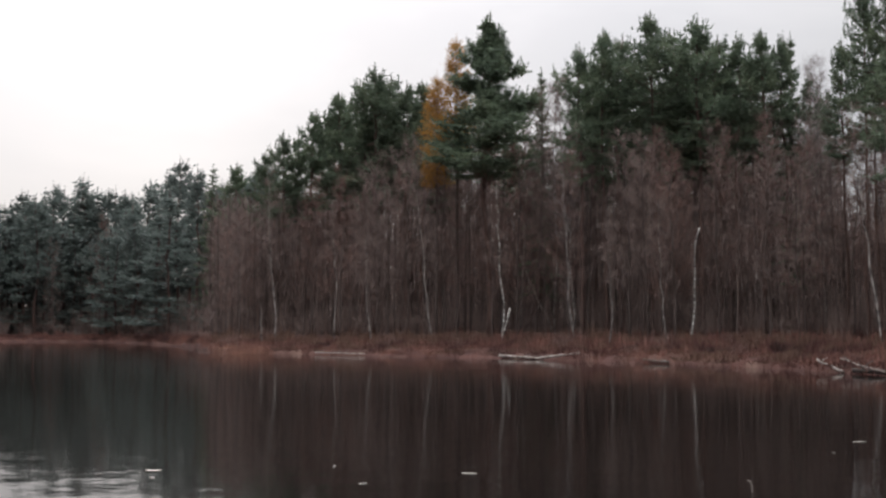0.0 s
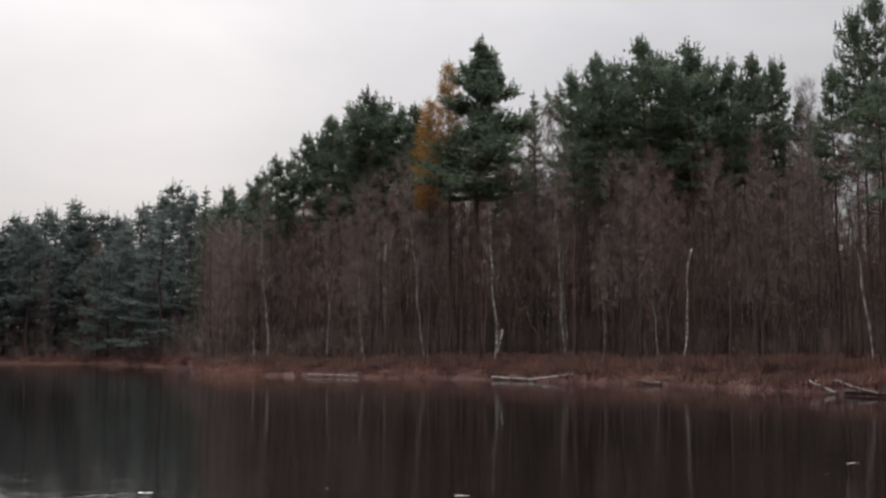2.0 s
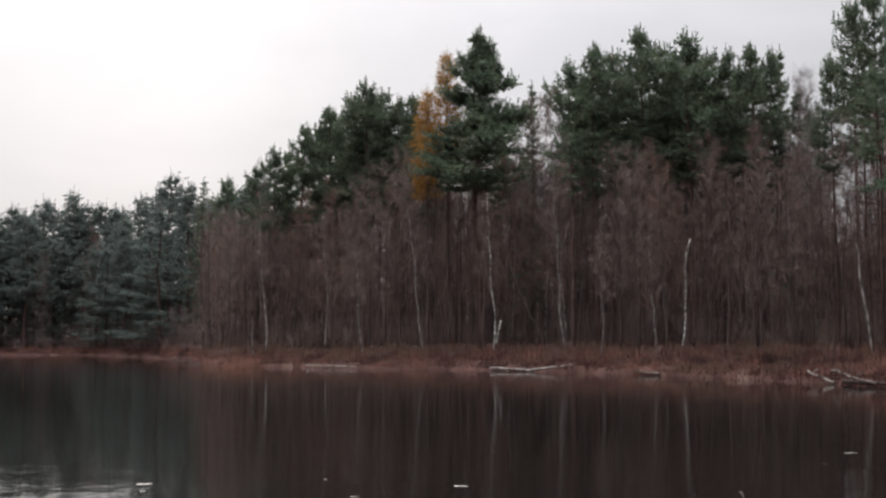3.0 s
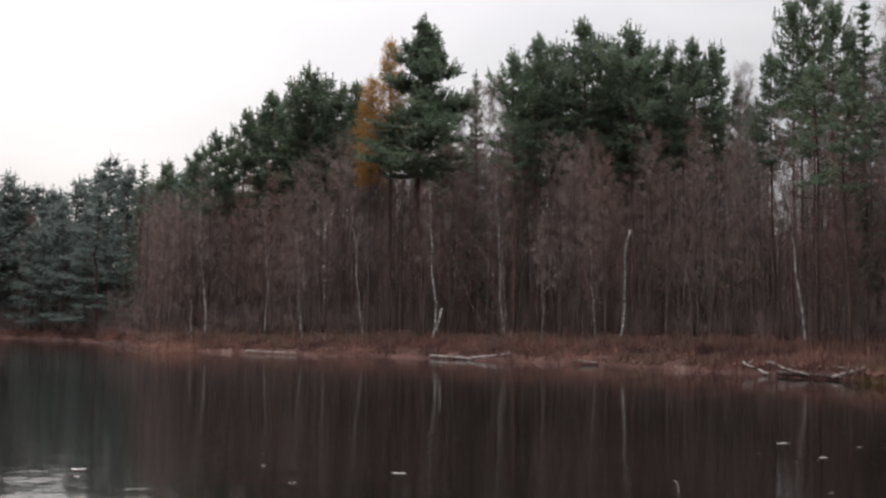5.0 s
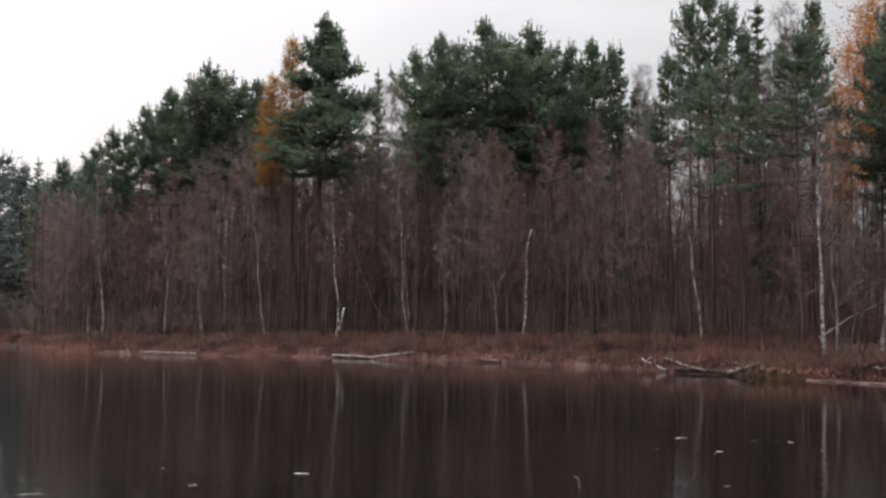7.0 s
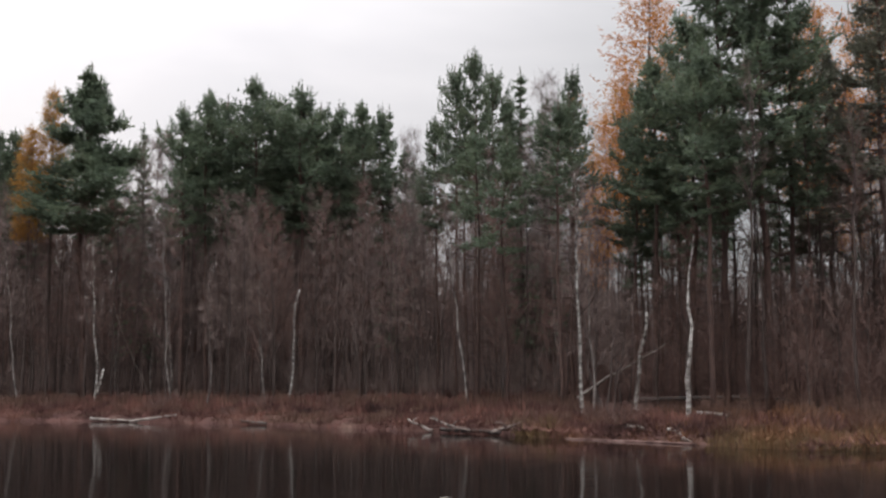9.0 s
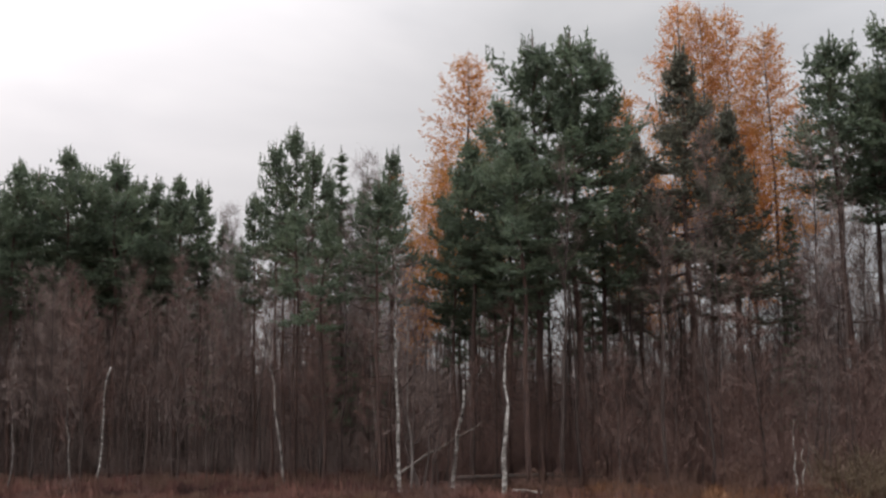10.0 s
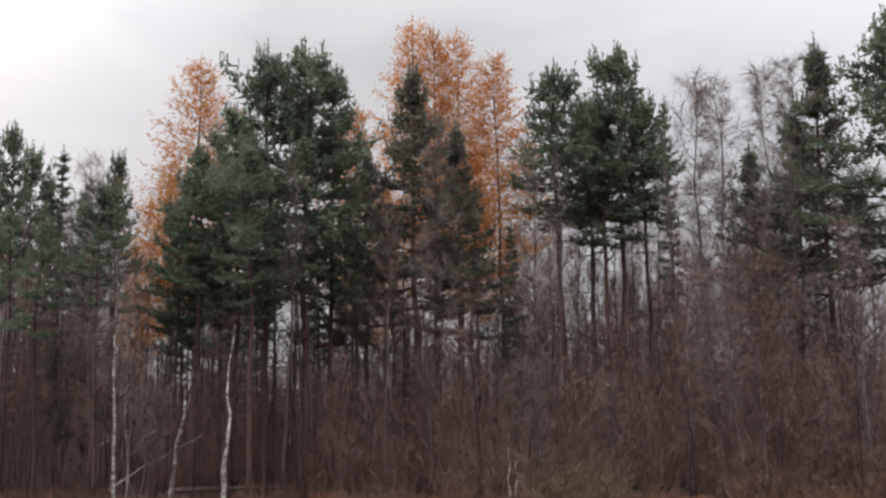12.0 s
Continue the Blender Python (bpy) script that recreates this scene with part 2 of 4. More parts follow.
class Shape:
    """Gathers tubes and slivers as triangles, and turns them into one mesh."""

    def __init__(self):
        self.v, self.f, self.n = [], [], 0

    def add(self, v, f):
        self.v.append(np.asarray(v, float).reshape(-1, 3))
        self.f.append(np.asarray(f, int).reshape(-1, 3) + self.n)
        self.n += len(self.v[-1])

    def tube(self, pts, radii, sides=5, cap=True):
        p = np.asarray([tuple(q) for q in pts], float)
        r = np.asarray(radii, float)
        t = np.gradient(p, axis=0)
        t /= np.linalg.norm(t, axis=1, keepdims=True) + 1e-9
        ref = np.where(np.abs(t[:, 2:3]) > 0.8, [[1.0, 0, 0]], [[0, 0, 1.0]])
        u = np.cross(t, ref)
        u /= np.linalg.norm(u, axis=1, keepdims=True) + 1e-9
        w = np.cross(t, u)
        a = np.arange(sides) * 2 * math.pi / sides
        ring = p[:, None] + r[:, None, None] * (np.cos(a)[None, :, None] * u[:, None] + np.sin(a)[None, :, None] * w[:, None])
        k, j = np.meshgrid(np.arange(len(p) - 1), np.arange(sides), indexing="ij")
        j2 = (j + 1) % sides
        q = np.stack([k * sides + j, k * sides + j2, (k + 1) * sides + j2, (k + 1) * sides + j], -1).reshape(-1, 4)
        f = np.concatenate([q[:, [0, 1, 2]], q[:, [0, 2, 3]]])
        if cap:
            e = (len(p) - 1) * sides
            f = np.concatenate([f, [[e, e + i, e + i + 1] for i in range(1, sides - 1)], [[0, i + 1, i] for i in range(1, sides - 1)]])
        self.add(ring, f)

    def slivers(self, base, tip, width, rng):
        """Thin three-cornered twigs or needles."""
        base, tip = np.asarray(base, float), np.asarray(tip, float)
        d = tip - base
        side = np.cross(d, rng.normal(size=d.shape))
        side *= (np.broadcast_to(width, (len(d),)) / 2 / (np.linalg.norm(side, axis=1) + 1e-9))[:, None]
        n = len(base)
        self.add(np.stack([base - side, base + side, tip], 1), np.arange(3 * n).reshape(n, 3))

    def mesh(self, name, mat):
        v, f = np.concatenate(self.v), np.concatenate(self.f)
        me = bpy.data.meshes.new(name)
        me.vertices.add(len(v))
        me.vertices.foreach_set("co", v.astype(np.float32).ravel())
        me.loops.add(f.size)
        me.loops.foreach_set("vertex_index", f.astype(np.int32).ravel())
        me.polygons.add(len(f))
        me.polygons.foreach_set("loop_start", np.arange(0, f.size, 3, dtype=np.int32))
        me.polygons.foreach_set("use_smooth", np.ones(len(f), bool))
        me.update(calc_edges=True)
        me.validate()
        me.materials.append(mat)
        return me


def part(name, shape, mat, parent, label="", kind=""):
    ob = new(name, shape.mesh(name, mat))
    ob.parent = parent
    return tagged(ob, label, kind=kind)


def thing(name, label, category, group="", kind=""):
    return tagged(new(name), label, category, group, kind)


# ---- ground and water ----
def build_ground():
    azs = np.concatenate([np.arange(-180, -34, 6.0), np.arange(-34, 76, 0.3), np.arange(76, 180, 6.0)])
    offs = [-30, -12, -5, -2, -0.8, -0.3, 0.0, 0.2, 0.45, 0.8, 1.2, 1.7, 2.3, 3, 3.8, 4.8, 6, 7.5, 9.5, 12, 15, 19, 25, 35, 55, 100, 300, 1000, 3000]
    v = [(0, 0, bank(0, 0.01))]
    for az in azs:
        s = shore(az)
        for o in offs:
            d = s + o if o > 0 else s * (1 + o / 31)
            d = s + o if (o > -2.5 and s > 8) else d
            v.append(tuple(spot(az, max(d, 0.05))))
    n, m = len(azs), len(offs)
    f = []
    for i in range(n):
        a, b = 1 + i * m, 1 + ((i + 1) % n) * m
        f.append((0, b, a))
        for k in range(m - 1):
            f += [(a + k, b + k, b + k + 1), (a + k, b + k + 1, a + k + 1)]
    sh = Shape()
    sh.add(v, f)
    ob = new("ground", sh.mesh("ground", GROUND))
    tagged(ob, "peaty lake bank with russet dead grass and leaf litter", "ground", kind="structure")
    sh = Shape()
    azw = np.arange(-180, 180, 2.0)
    wv = [(0, 0, 0)] + [tuple(high(a, shore(a) + 0.6, 0.0)) for a in azw]
    sh.add(wv, [(0, 1 + (i + 1) % len(azw), 1 + i) for i in range(len(azw))])
    ob = new("water", sh.mesh("water", WATER))
    tagged(ob, "still dark bog lake water mirroring the wood", "lake", kind="structure")


build_ground()


# ---- trees ----
def bent(rng, base, top, n, wobble):
    """Points of a slightly crooked stem."""
    base, top = np.array(base, float), np.array(top, float)
    u = np.linspace(0, 1, n)
    off = np.cumsum(rng.normal(size=(n, 3)), axis=0) * wobble
    off -= u[:, None] * off[-1] + (1 - u[:, None]) * off[0]
    off[:, 2] = 0
    return base + u[:, None] * (top - base) + off


def on(pts, u):
    k = np.linspace(0, 1, len(pts))
    return np.array([np.interp(u, k, pts[:, i]) for i in range(3)])


def tufts(sh, rng, centres, axes, n, reach, length, width, opening):
    """Foxtails of needles round short shoots."""
    c, a = np.repeat(centres, n, 0), np.repeat(axes, n, 0)
    base = c + a * (rng.random((len(c), 1)) * reach)
    d = rng.normal(size=c.shape)
    d /= np.linalg.norm(d, axis=1, keepdims=True)
    d = a * math.cos(opening) + d * math.sin(opening)
    d /= np.linalg.norm(d, axis=1, keepdims=True)
    sh.slivers(base - d * 0.04, base + d * length * (0.7 + 0.6 * rng.random((len(c), 1))), width, rng)


def unit(v):
    return v / (np.linalg.norm(v) + 1e-9)


def pine(rng, height=20.0, crown=0.5, reach=2.6, dense=1.0, shape="round", label="", needle=None, n_branch=46, lean=0.0, coarse=1.0, per=9, split=False):
    """Scots pine: bare trunk, whorled limbs with flat fans of needles, foxtail shoots that stand up towards the top."""
    tree = thing("pine_tree", label or "tall Scots pine with dark green crown and bare lower trunk", "pine tree", "pines of the lake wood")
    trunk, limbs, green = Shape(), Shape(), Shape()
    stem = bent(rng, (0, 0, -0.3), (lean, 0, height), 12, 0.10)
    r0 = height * 0.007
    trunk.tube(stem, r0 * (1.06 - np.linspace(0, 1, 12)) ** 0.8 + 0.012, 7)
    cen, axs, pad_a, pad_b = [], [], [], []
    whorls = int((1 - crown) * height / 0.75)
    heavy = rng.random(8) * 0.5 + 0.75  # the crown is fuller on some sides than on others
    for i in range(n_branch + 10):
        dead = i >= n_branch
        u = (i + rng.random()) / n_branch
        if not dead:
            u = (round(u * whorls) + (0.25 if shape == "round" else 0.6) * rng.normal()) / whorls
            u = abs(u) if u < 0.99 else 0.99 - 0.25 * rng.random() ** 2
        zf = crown + (0.975 - crown) * u ** 0.9 if not dead else crown * (0.35 + 0.6 * rng.random())
        if shape == "round":
            prof = (0.6 + 0.4 * min(1, u / 0.25)) * (1 - 0.93 * max(0.0, u - 0.2) / 0.8) ** 0.85
        else:
            prof = 0.03 + 1.1 * (1 - u) ** 0.9
        ang = i * 2.4 + rng.normal() * 0.5
        size = reach * prof * (0.6 + 0.6 * rng.random()) * heavy[int(ang * 8 / 6.283) % 8] if not dead else 0.6 + 1.2 * rng.random()
        rise = (-0.20 + 1.5 * u ** 1.5 if shape == "round" else -0.15 + 0.7 * u) + rng.normal() * 0.12 if not dead else -0.1 + 0.3 * rng.random()
        p0 = on(stem, zf * height / (height + 0.3))
        out2 = np.array([math.cos(ang), math.sin(ang), 0])
        across = np.array([-out2[1], out2[0], 0])
        p1 = p0 + out2 * size * 0.55 + np.array([0, 0, size * 0.55 * rise])
        p2 = p0 + out2 * size + np.array([0, 0, size * (rise + 0.14)])
        rb = 0.012 + 0.016 * size
        if split:
            arm = Shape()
            arm.tube([p0, p1, p2], [rb, rb * 0.7, 0.008], 4, False)
            part("branch", arm, PINE_BARK, tree)
        else:
            limbs.tube([p0, p1, p2], [rb, rb * 0.7, 0.008], 3, False)
        if dead:
            continue
        k = max(4, int(dense * (3 + size * 3.4)))
        s = 0.22 + 0.78 * (np.arange(k) + rng.random(k)) / k
        c = p0 + (p1 - p0) * np.minimum(s, 0.55)[:, None] / 0.55 + (p2 - p1) * (np.maximum(s - 0.55, 0) / 0.45)[:, None]
        sign = np.where(rng.random(k) < 0.5, -1.0, 1.0)
        way = out2 * 0.65 + across * (sign * 0.8)[:, None] + np.array([0, 0, 0.05 + 0.75 * u]) + rng.normal(size=(k, 3)) * [0.25, 0.25, 0.12]
        way /= np.linalg.norm(way, axis=1, keepdims=True)
        ln = (0.28 + 0.30 * size * (1.15 - s)) * (0.7 + 0.6 * rng.random(k)) * (1.1 - 0.6 * u ** 2)
        end = c + way * ln[:, None]
        # flat fans of needled twigs along the side shoots
        m = 8
        w = rng.random((k, m, 1))
        base = c[:, None] + (end - c)[:, None] * w + rng.normal(size=(k, m, 3)) * np.array([0.16, 0.16, 0.08]) * coarse
        d = way[:, None] * 0.7 + rng.normal(size=(k, m, 3)) * np.array([0.6, 0.6, 0.16 + 0.25 * u])
        d *= (0.13 + 0.09 * rng.random((k, m, 1))) * coarse / np.linalg.norm(d, axis=2, keepdims=True)
        pad_a.append((base - d).reshape(-1, 3))
        pad_b.append((base + d).reshape(-1, 3))
        lift = min(0.95, 0.2 + 1.05 * u)
        axis = way * (1 - lift) + np.array([0, 0, lift]) + rng.normal(size=(k, 3)) * 0.12
        cen += [end, p2[None]]
        axs += [axis / np.linalg.norm(axis, axis=1, keepdims=True), unit(out2 * (1 - lift) + np.array([0, 0, lift]))[None]]
    top = on(stem, 0.985)
    lead = np.array([top + [0.22 * rng.normal() * (j > 1), 0.22 * rng.normal() * (j > 1), -0.22 * j] for j in range(6)])
    cen.append(lead)
    axs.append(np.tile([0, 0, 1.0], (6, 1)))
    green.slivers(np.concatenate(pad_a), np.concatenate(pad_b), 0.15 * coarse, rng)
    tufts(green, rng, np.concatenate(cen), np.concatenate(axs), per, 0.55 * coarse, 0.15 * coarse, 0.06 * coarse, 0.6)
    part("trunk", trunk, PINE_BARK, tree, "grey-brown flaking bark turning orange higher up")
    if not split:
        part("branchwork", limbs, PINE_BARK, tree, kind="stuff")
    part("crown", green, needle or PINE_NEEDLE, tree, "dark green needle crown")
    return tree


def spruce(rng, height=16.0, label="", reach=2.0, crown=0.18, needle=None):
    """Narrow conifer with drooping tiers."""
    tree = thing("spruce_tree", label or "narrow dark spruce with drooping layered branches", "spruce tree", "spruces of the lake wood")
    trunk, limbs, green = Shape(), Shape(), Shape()
    stem = bent(rng, (0, 0, -0.3), (0, 0, height), 9, 0.04)
    trunk.tube(stem, height * 0.008 * (1.05 - np.linspace(0, 1, 9)) + 0.01, 6)
    cen, axs = [], []
    n = 84
    for i in range(n):
        u = (i + rng.random()) / n
        zf = crown + (0.98 - crown) * u
        size = reach * (0.08 + 0.92 * (1 - u) ** 0.9) * (0.7 + 0.5 * rng.random())
        ang = i * 2.4 + rng.normal() * 0.4
        p0 = on(stem, zf)
        o = np.array([math.cos(ang), math.sin(ang), 0])
        sag = -0.30 + 0.55 * u
        p1 = p0 + o * size * 0.6 + np.array([0, 0, size * 0.6 * sag])
        p2 = p0 + o * size + np.array([0, 0, size * (sag + 0.06)])
        limbs.tube([p0, p1, p2], [0.022, 0.014, 0.006], 3, False)
        k = max(3, int(3 + size * 7))
        s = 0.2 + 0.8 * rng.random(k)
        ac = np.array([-o[1], o[0], 0])
        side = rng.normal(size=k) * 0.22 * size * (1.2 - s)
        c = p0 + (p2 - p0) * s[:, None] + ac * side[:, None]
        a = o * 0.8 + ac * np.sign(side)[:, None] * 0.5 + np.array([0, 0, -0.12 + 0.5 * u]) + rng.normal(size=(k, 3)) * 0.2
        cen.append(c)
        axs.append(a / np.linalg.norm(a, axis=1, keepdims=True))
        w = rng.random((3 * k, 1))
        q = p0 + (p2 - p0) * w + ac * (rng.normal(size=(3 * k, 1)) * 0.18 * size * (1.2 - w)) + rng.normal(size=(3 * k, 3)) * 0.04
        d = o * 0.5 + ac * rng.normal(size=(3 * k, 1)) * 0.5 + [0, 0, -0.25] + rng.normal(size=(3 * k, 3)) * 0.15
        green.slivers(q - d * 0.15, q + d * 0.3, 0.12, rng)
    cen.append(np.array([on(stem, 0.97 + 0.01 * j) for j in range(3)]))
    axs.append(np.tile([0, 0, 1.0], (3, 1)))
    tufts(green, rng, np.concatenate(cen), np.concatenate(axs), 6, 0.30, 0.16, 0.06, 0.75)
    part("trunk", trunk, DARK_BARK, tree)
    part("branchwork", limbs, DARK_BARK, tree, kind="stuff")
    part("crown", green, needle or FAR_HAZE_NEEDLE, tree, "dusky green needles in tiers")
    return tree


def larch(rng, height=22.0, label="", needle=None, reach=2.3, crown=0.30, fullness=1.0):
    """Autumn larch: thin limbs that sag and rise again, hung with fine coloured shoots."""
    tree = thing("larch_tree", label or "tall larch in orange autumn needles", "larch tree", "autumn larches of the lake wood")
    trunk, limbs, glow = Shape(), Shape(), Shape()
    stem = bent(rng, (0, 0, -0.3), (0, 0, height), 11, 0.07)
    trunk.tube(stem, height * 0.0072 * (1.05 - np.linspace(0, 1, 11)) + 0.01, 6)
    cen, axs = [], []
    n = 76
    for i in range(n):
        u = (i + rng.random()) / n
        size = reach * min(0.10 + 1.1 * (1 - u) ** 0.75, 1.0) * (0.65 + 0.6 * rng.random()) * (0.7 if u < 0.12 else 1)
        ang = i * 2.4 + rng.normal() * 0.5
        p0 = on(stem, crown + (0.985 - crown) * u)
        o = np.array([math.cos(ang), math.sin(ang), 0])
        r = -0.05 + 0.5 * u
        p1 = p0 + o * size * 0.5 + np.array([0, 0, size * 0.5 * (r - 0.12)])
        p2 = p0 + o * size + np.array([0, 0, size * (r + 0.16)])
        limbs.tube([p0, p1, p2], [0.02, 0.013, 0.005], 3, False)
        k = max(4, int(fullness * (7 + size * 11)))
        s = 0.08 + 0.92 * rng.random(k)
        ac = np.array([-o[1], o[0], 0])
        side = rng.normal(size=k) * 0.2 * size * (1.2 - 0.8 * s)
        c = np.where(s[:, None] < 0.5, p0 + (p1 - p0) * s[:, None] * 2, p1 + (p2 - p1) * (s[:, None] * 2 - 1)) + ac * side[:, None]
        a = o * 0.4 + ac * np.sign(side)[:, None] * 0.3 + np.array([0, 0, -0.35 + 0.9 * u]) + rng.normal(size=(k, 3)) * 0.35
        cen.append(c)
        axs.append(a / np.linalg.norm(a, axis=1, keepdims=True))
    cen.append(np.array([on(stem, 0.95 + 0.012 * j) for j in range(5)]))
    axs.append(np.tile([0, 0, 1.0], (5, 1)))
    tufts(glow, rng, np.concatenate(cen), np.concatenate(axs), 5, 0.7, 0.12, 0.052, 1.15)
    part("trunk", trunk, DARK_BARK, tree)
    part("branchwork", limbs, DARK_BARK, tree, kind="stuff")
    part("crown", glow, needle or LARCH_NEEDLE, tree, "thin autumn needles")
    return tree


def twiggery(rng, limbs, twigs, stem, height, first, n, reach, rise, droop, fine, r0, sub=5, spin=0.0, thin=0.017):
    """Limbs, side branches and twigs of a leafless tree."""
    b, t, w = [], [], []
    for i in range(n):
        u = (i + rng.random()) / n
        p0 = on(stem, first + (0.99 - first) * u)
        size = reach * (1.05 - 0.75 * u) * (0.55 + 0.7 * rng.random())
        ang = spin + i * 2.4 + rng.normal() * 0.6
        o = np.array([math.cos(ang), math.sin(ang), rise + 0.4 * u + rng.normal() * 0.15])
        o = unit(o)
        p1, p2 = p0 + o * size * 0.5, p0 + o * size + np.array([0, 0, size * 0.22])
        rb = 0.35 * r0 * (1.1 - u) + 0.006
        limbs.tube([p0, p1, p2], [rb, rb * 0.6, 0.004], 3, False)
        for j in range(sub):
            s = 0.25 + 0.75 * (j + rng.random()) / sub
            q0 = p0 + (p1 - p0) * min(1, 2 * s) + (p2 - p1) * max(0, 2 * s - 1)
            d = unit(o + rng.normal(size=3) * 0.55 + [0, 0, 0.3])
            ln = size * (0.55 - 0.25 * s) + 0.25
            q1 = q0 + d * ln
            b.append(q0), t.append(q1), w.append(0.020)
            for k in range(fine):
                e = 0.3 + 0.7 * rng.random()
                m0 = q0 + (q1 - q0) * e
                d2 = unit(d + rng.normal(size=3) * 0.6 + [0, 0, droop])
                b.append(m0), t.append(m0 + d2 * (0.30 + 0.5 * rng.random())), w.append(thin)
    twigs.slivers(b, t, np.array(w), rng)


def bare_tree(rng, height=12.0, name="bare_tree", label="", category="bare tree", group="leafless trees of the lake wood", bark=None, twig=None,
              first=0.3, n=30, reach=1.7, rise=0.8, droop=0.1, fine=13, r0=None, lean=0.3, stems=1, wobble=0.10, split=False, thin=0.017):
    tree = thing(name, label or "slender leafless tree with grey-brown bark and fine twigs", category, group)
    trunk, limbs, twigs = Shape(), Shape(), Shape()
    r0 = r0 or height * 0.005
    for k in range(stems):
        a = k * 6.283 / stems + rng.random()
        foot = (0.12 * math.cos(a) * (stems > 1), 0.12 * math.sin(a) * (stems > 1), -0.3)
        tip = (lean * math.cos(a) * (1 + (stems > 1) * 2.5), lean * math.sin(a) * (1 + (stems > 1) * 2.5), height * (1 - 0.12 * k))
        stem = bent(rng, foot, tip, 9, wobble)
        trunk.tube(stem, r0 * (1.04 - np.linspace(0, 1, 9)) + 0.008, 6)
        if split:
            for i in range(n):
                arm, u = Shape(), first + (0.97 - first) * (i + rng.random()) / n
                piece = np.array([on(stem, u), on(stem, min(1.0, u + 0.02))])
                twiggery(rng, arm, twigs, piece, height, 0.0, 1, reach * (1.2 - 0.75 * (u - first) / (1 - first)), rise + 0.4 * u, droop, fine, r0 * (1.15 - u), spin=i * 2.4, thin=thin)
                part("branch", arm, bark or DARK_BARK, tree)
        else:
            twiggery(rng, limbs, twigs, stem, height, first, max(6, n // stems), reach, rise, droop, fine, r0)
    part("trunk", trunk, bark or DARK_BARK, tree)
    if not split:
        part("branchwork", limbs, bark or DARK_BARK, tree, kind="stuff")
    part("twigwork", twigs, twig or TWIG, tree, kind="stuff")
    return tree


def shrub(rng, height=2.0, label="", twig=None, n=26, spread_=0.9, fine=7):
    """Low leafless bush, many stems from one foot."""
    bush = thing("shrub", label or "low leafless russet shrub on the lake bank", "shrub", "shrubs of the lake bank")
    stems, twigs = Shape(), Shape()
    b, t, w = [], [], []
    for i in range(n):
        a, k = rng.random() * 6.283, rng.random() ** 0.5
        tip = np.array([math.cos(a) * k * spread_, math.sin(a) * k * spread_, height * (1.05 - 0.5 * k * k) * (0.7 + 0.4 * rng.random())])
        foot = np.array([tip[0] * 0.25, tip[1] * 0.25, -0.15])
        mid = (foot + tip) / 2 + rng.normal(size=3) * 0.06 * height
        stems.tube([foot, mid, tip], [0.018, 0.012, 0.004], 3, False)
        for j in range(5):
            s = 0.25 + 0.75 * rng.random()
            q = on(np.array([foot, mid, tip]), s)
            d = unit(unit(tip - foot) + rng.normal(size=3) * 0.6 + [0, 0, 0.2])
            e = q + d * height * (0.18 + 0.2 * rng.random())
            b.append(q), t.append(e), w.append(0.014)
            for _ in range(fine):
                m0 = q + (e - q) * rng.random()
                b.append(m0), t.append(m0 + unit(d + rng.normal(size=3) * 0.7) * height * (0.08 + 0.12 * rng.random())), w.append(0.012)
    twigs.slivers(b, t, np.array(w), rng)
    part("stemwork", stems, twig or TWIG, bush, kind="stuff")
    part("twigwork", twigs, twig or TWIG, bush, kind="stuff")
    return bush


def thin_pine(rng, crown):
    return pine(rng, 15, crown, 1.5, 0.9, "round", "slender pole-like pine with a small sparse crown", n_branch=24)


used = set()


def plant(proto, az, d, tall, nominal, wide=1.0, turn=0.0, label=""):
    """Stands a tree of that height at its place: the built one first, copies after it."""
    k = tall / nominal
    at = Matrix.Translation(spot(az, d)) @ Matrix.Rotation(turn, 4, "Z")
    grow = Matrix.Diagonal((k * wide, k * wide, k, 1))
    if proto.name not in used:
        used.add(proto.name)
        proto.matrix_basis = at @ grow
        ob = proto
    else:
        back = Matrix.Diagonal((1 / proto.scale[0], 1 / proto.scale[1], 1 / proto.scale[2], 1))
        ob = copy_thing(proto, at @ grow @ back)
    if label:
        tagged(ob, label)
    return ob


R = np.random.default_rng(7)
PINES = [pine(np.random.default_rng(20 + i), 20, c, r, 1.2, "round") for i, (c, r) in enumerate(((0.56, 2.5), (0.60, 2.3), (0.52, 2.6)))]
HIGH = [pine(np.random.default_rng(36 + i), 20, c, r, 1.0 - 0.2 * i, "round", "tall Scots pine with high dark crown on a long bare trunk", split=True) for i, (c, r) in enumerate(((0.62, 2.3), (0.66, 2.5)))]
BROAD = [pine(np.random.default_rng(24 + i), 20, c, 2.9, 1.0, "round", "broad dense Scots pine with crown hanging low over its trunk", n_branch=66, split=True) for i, c in enumerate((0.50, 0.45))]
CONE = pine(np.random.default_rng(27), 22, 0.50, 2.9, 1.9, "cone", "tallest conical Scots pine standing over the leafless wood", n_branch=100, per=9, split=True)
# pines across the bay carry the distance haze in their needle colour
FAR_PINES = [pine(np.random.default_rng(28 + i), 20, c, 2.7, 0.8, s, "distant dark pine on the far side of the bay", FAR_HAZE_NEEDLE, 36, coarse=1.5, per=4)
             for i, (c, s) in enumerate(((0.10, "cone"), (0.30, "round")))]

